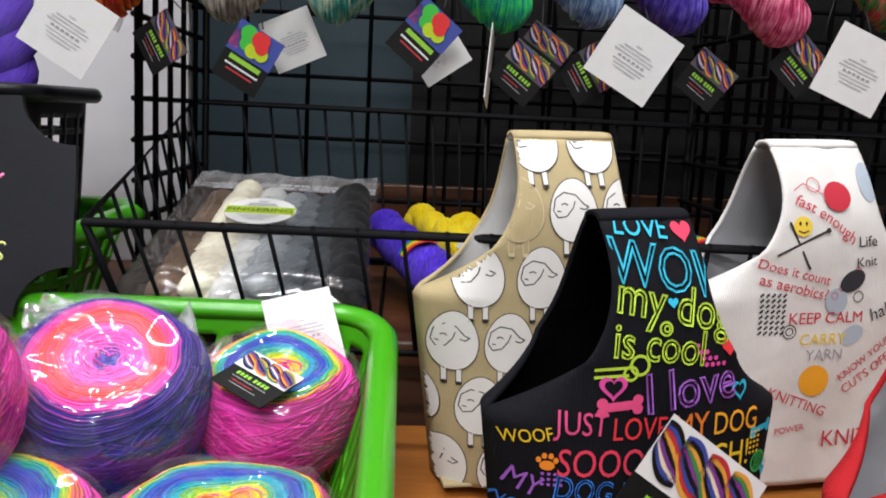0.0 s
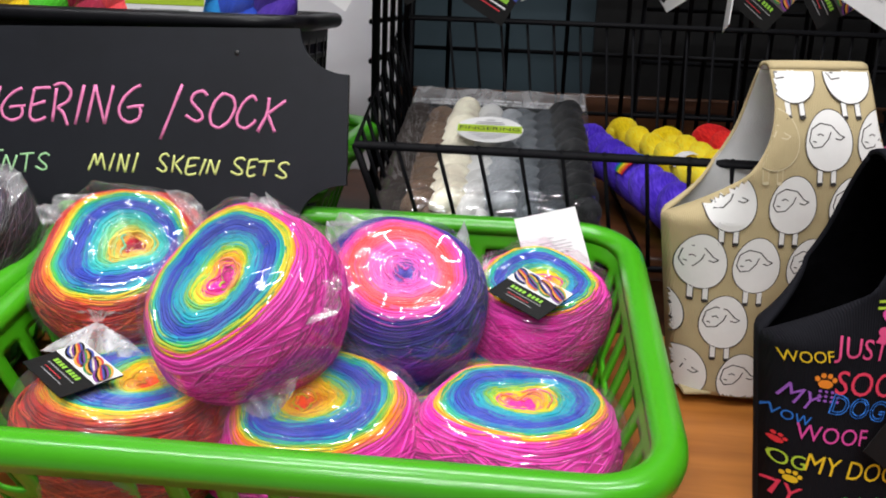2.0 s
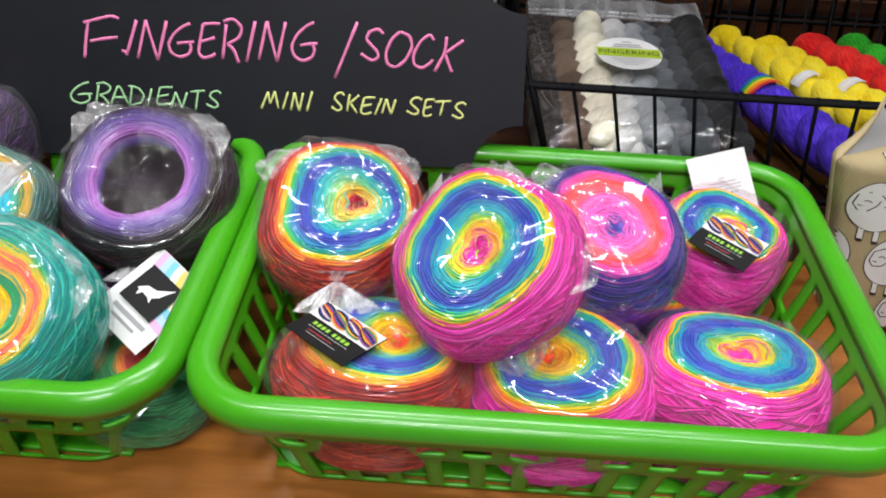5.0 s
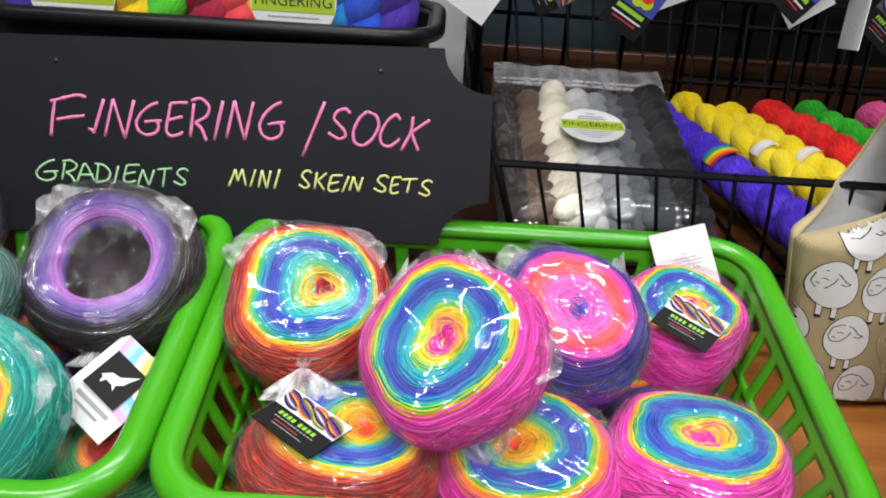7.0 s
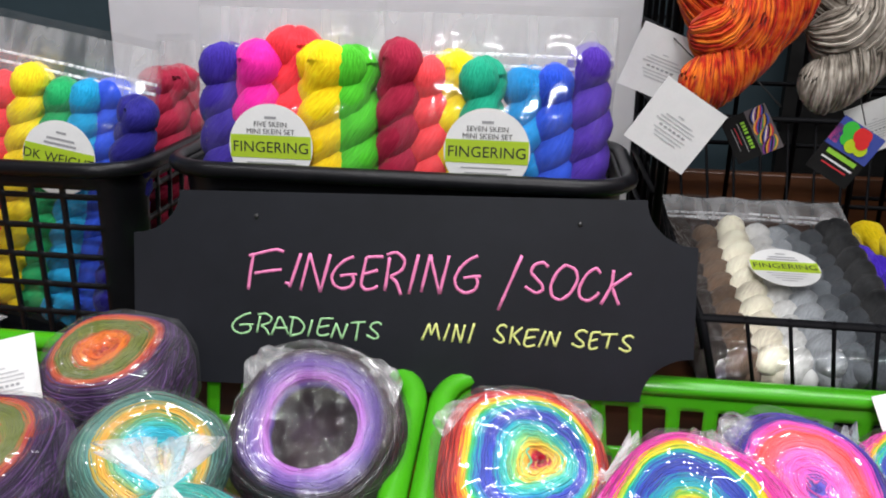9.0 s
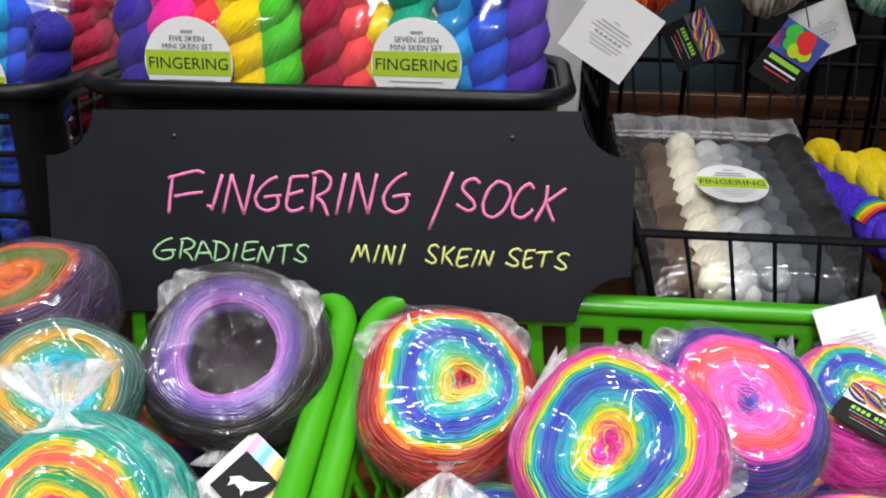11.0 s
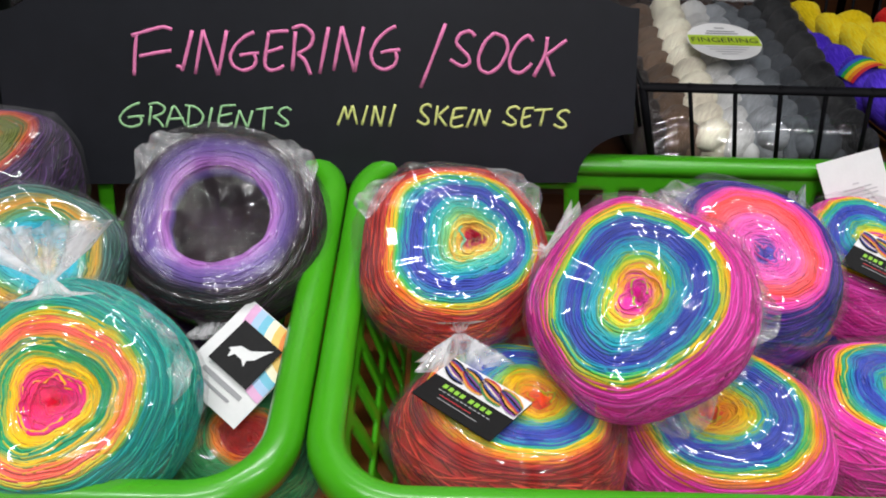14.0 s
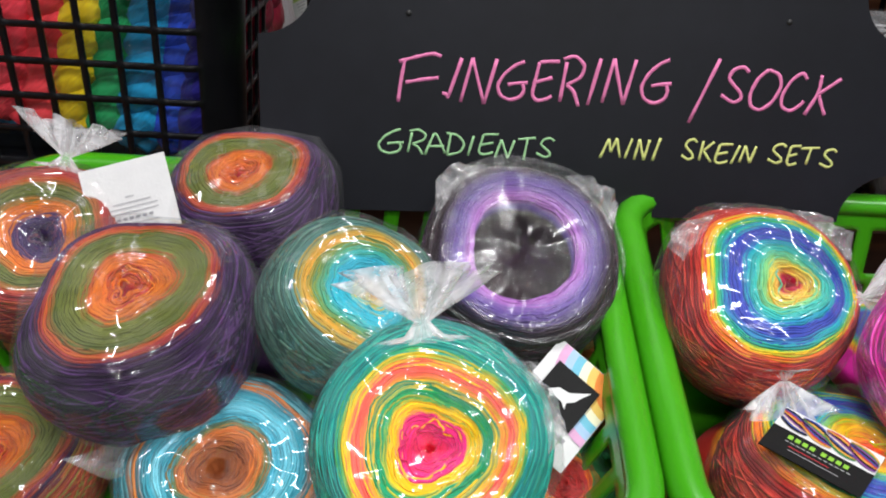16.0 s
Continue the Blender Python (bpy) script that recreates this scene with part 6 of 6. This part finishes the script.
on_cloth(knit_bag, BAG, "printed_needles", [(bar(-0.046, 0.176, -0.006, 0.194, 0.0018), 0, 0.0005), (bar(-0.036, 0.200, -0.020, 0.166, 0.0018), 0, 0.0007), (ell(-0.006, 0.194, 0.002, 0.002, 0, 13), 0, 0.0007)], [INK])
for pc in (ell(0.032, 0.228, 0.008, 0.014), ell(0.004, 0.142, 0.009, 0.010), ell(0.020, 0.116, 0.010, 0.007, 0.5)):
    on_cloth(knit_bag, BAG, "printed_patch", [(pc, 0, 0.0003)], [KP["a8b4c0"]])
on_cloth(knit_bag, BAG, "printed_mitten", [(ell(0.016, 0.157, 0.011, 0.0075, 0.5), 0, 0.0004)], [KP["2a2a30"]])
on_cloth(knit_bag, BAG, "printed_check", [(bar(-0.056 + 0.0042 * i, 0.118 + 0.004 * j, -0.0535 + 0.0042 * i, 0.1205 + 0.004 * j, 0.0016), 0, 0.0003) for i in range(5) for j in range(8)], [KP["2a2a30"]])
on_cloth(knit_bag, BAG, "printed_swirl", [(p, 0, 0.0003) for p in ring(-0.032, 0.120, 0.0052, 0.0008) + ring(-0.032, 0.120, 0.0028, 0.0008) + ring(0.022, 0.145, 0.004, 0.0008)], [KP["2a2a30"]])
on_cloth(knit_bag, BAG, "printed_swirl", [(p, 0, 0.0003) for k in range(4) for p in ring(0.002 + 0.006 * k, 0.150 + 0.006 * k - 0.004, 0.0026, 0.0007)], [KP["c0283a"]])

RED_CLOTH = cloth_mat("red_cotton", lin("b0242a"))
red_bag = cloth_bag(TAB @ pose(0.258, 0.040, 0.002, -10.5, 0, 14), DS, RED_CLOTH, GREY_LINING, "red cotton bag with small olive and cream leaf print")
LEAF = plain("print_olive", lin("6a7a3a"), 0.85, relief=0)
CREAM = plain("print_cream", lin("e0d0b0"), 0.85, relief=0)
for k in range(70):
    rng = random.Random(900 + k)
    x, z = rng.uniform(-0.085, 0.085), rng.uniform(0.008, 0.235)
    on_cloth(red_bag, DS, "printed_leaf", [(ell(x, z, 0.006, 0.0022, rng.uniform(0, 3.1), 14), 0, 0.0003 + 0.00002 * k), (ell(x + 0.008, z + 0.005, 0.0022, 0.0022, 0, 13), 1, 0.0003 + 0.00002 * k)], [LEAF, CREAM])

# ---- design units to true size ----
for ob in [o for o in scene.objects if o.parent is None and o.type != "CAMERA"]:
    ob.matrix_basis = Matrix.Diagonal((S, S, S, 1)) @ ob.matrix_basis
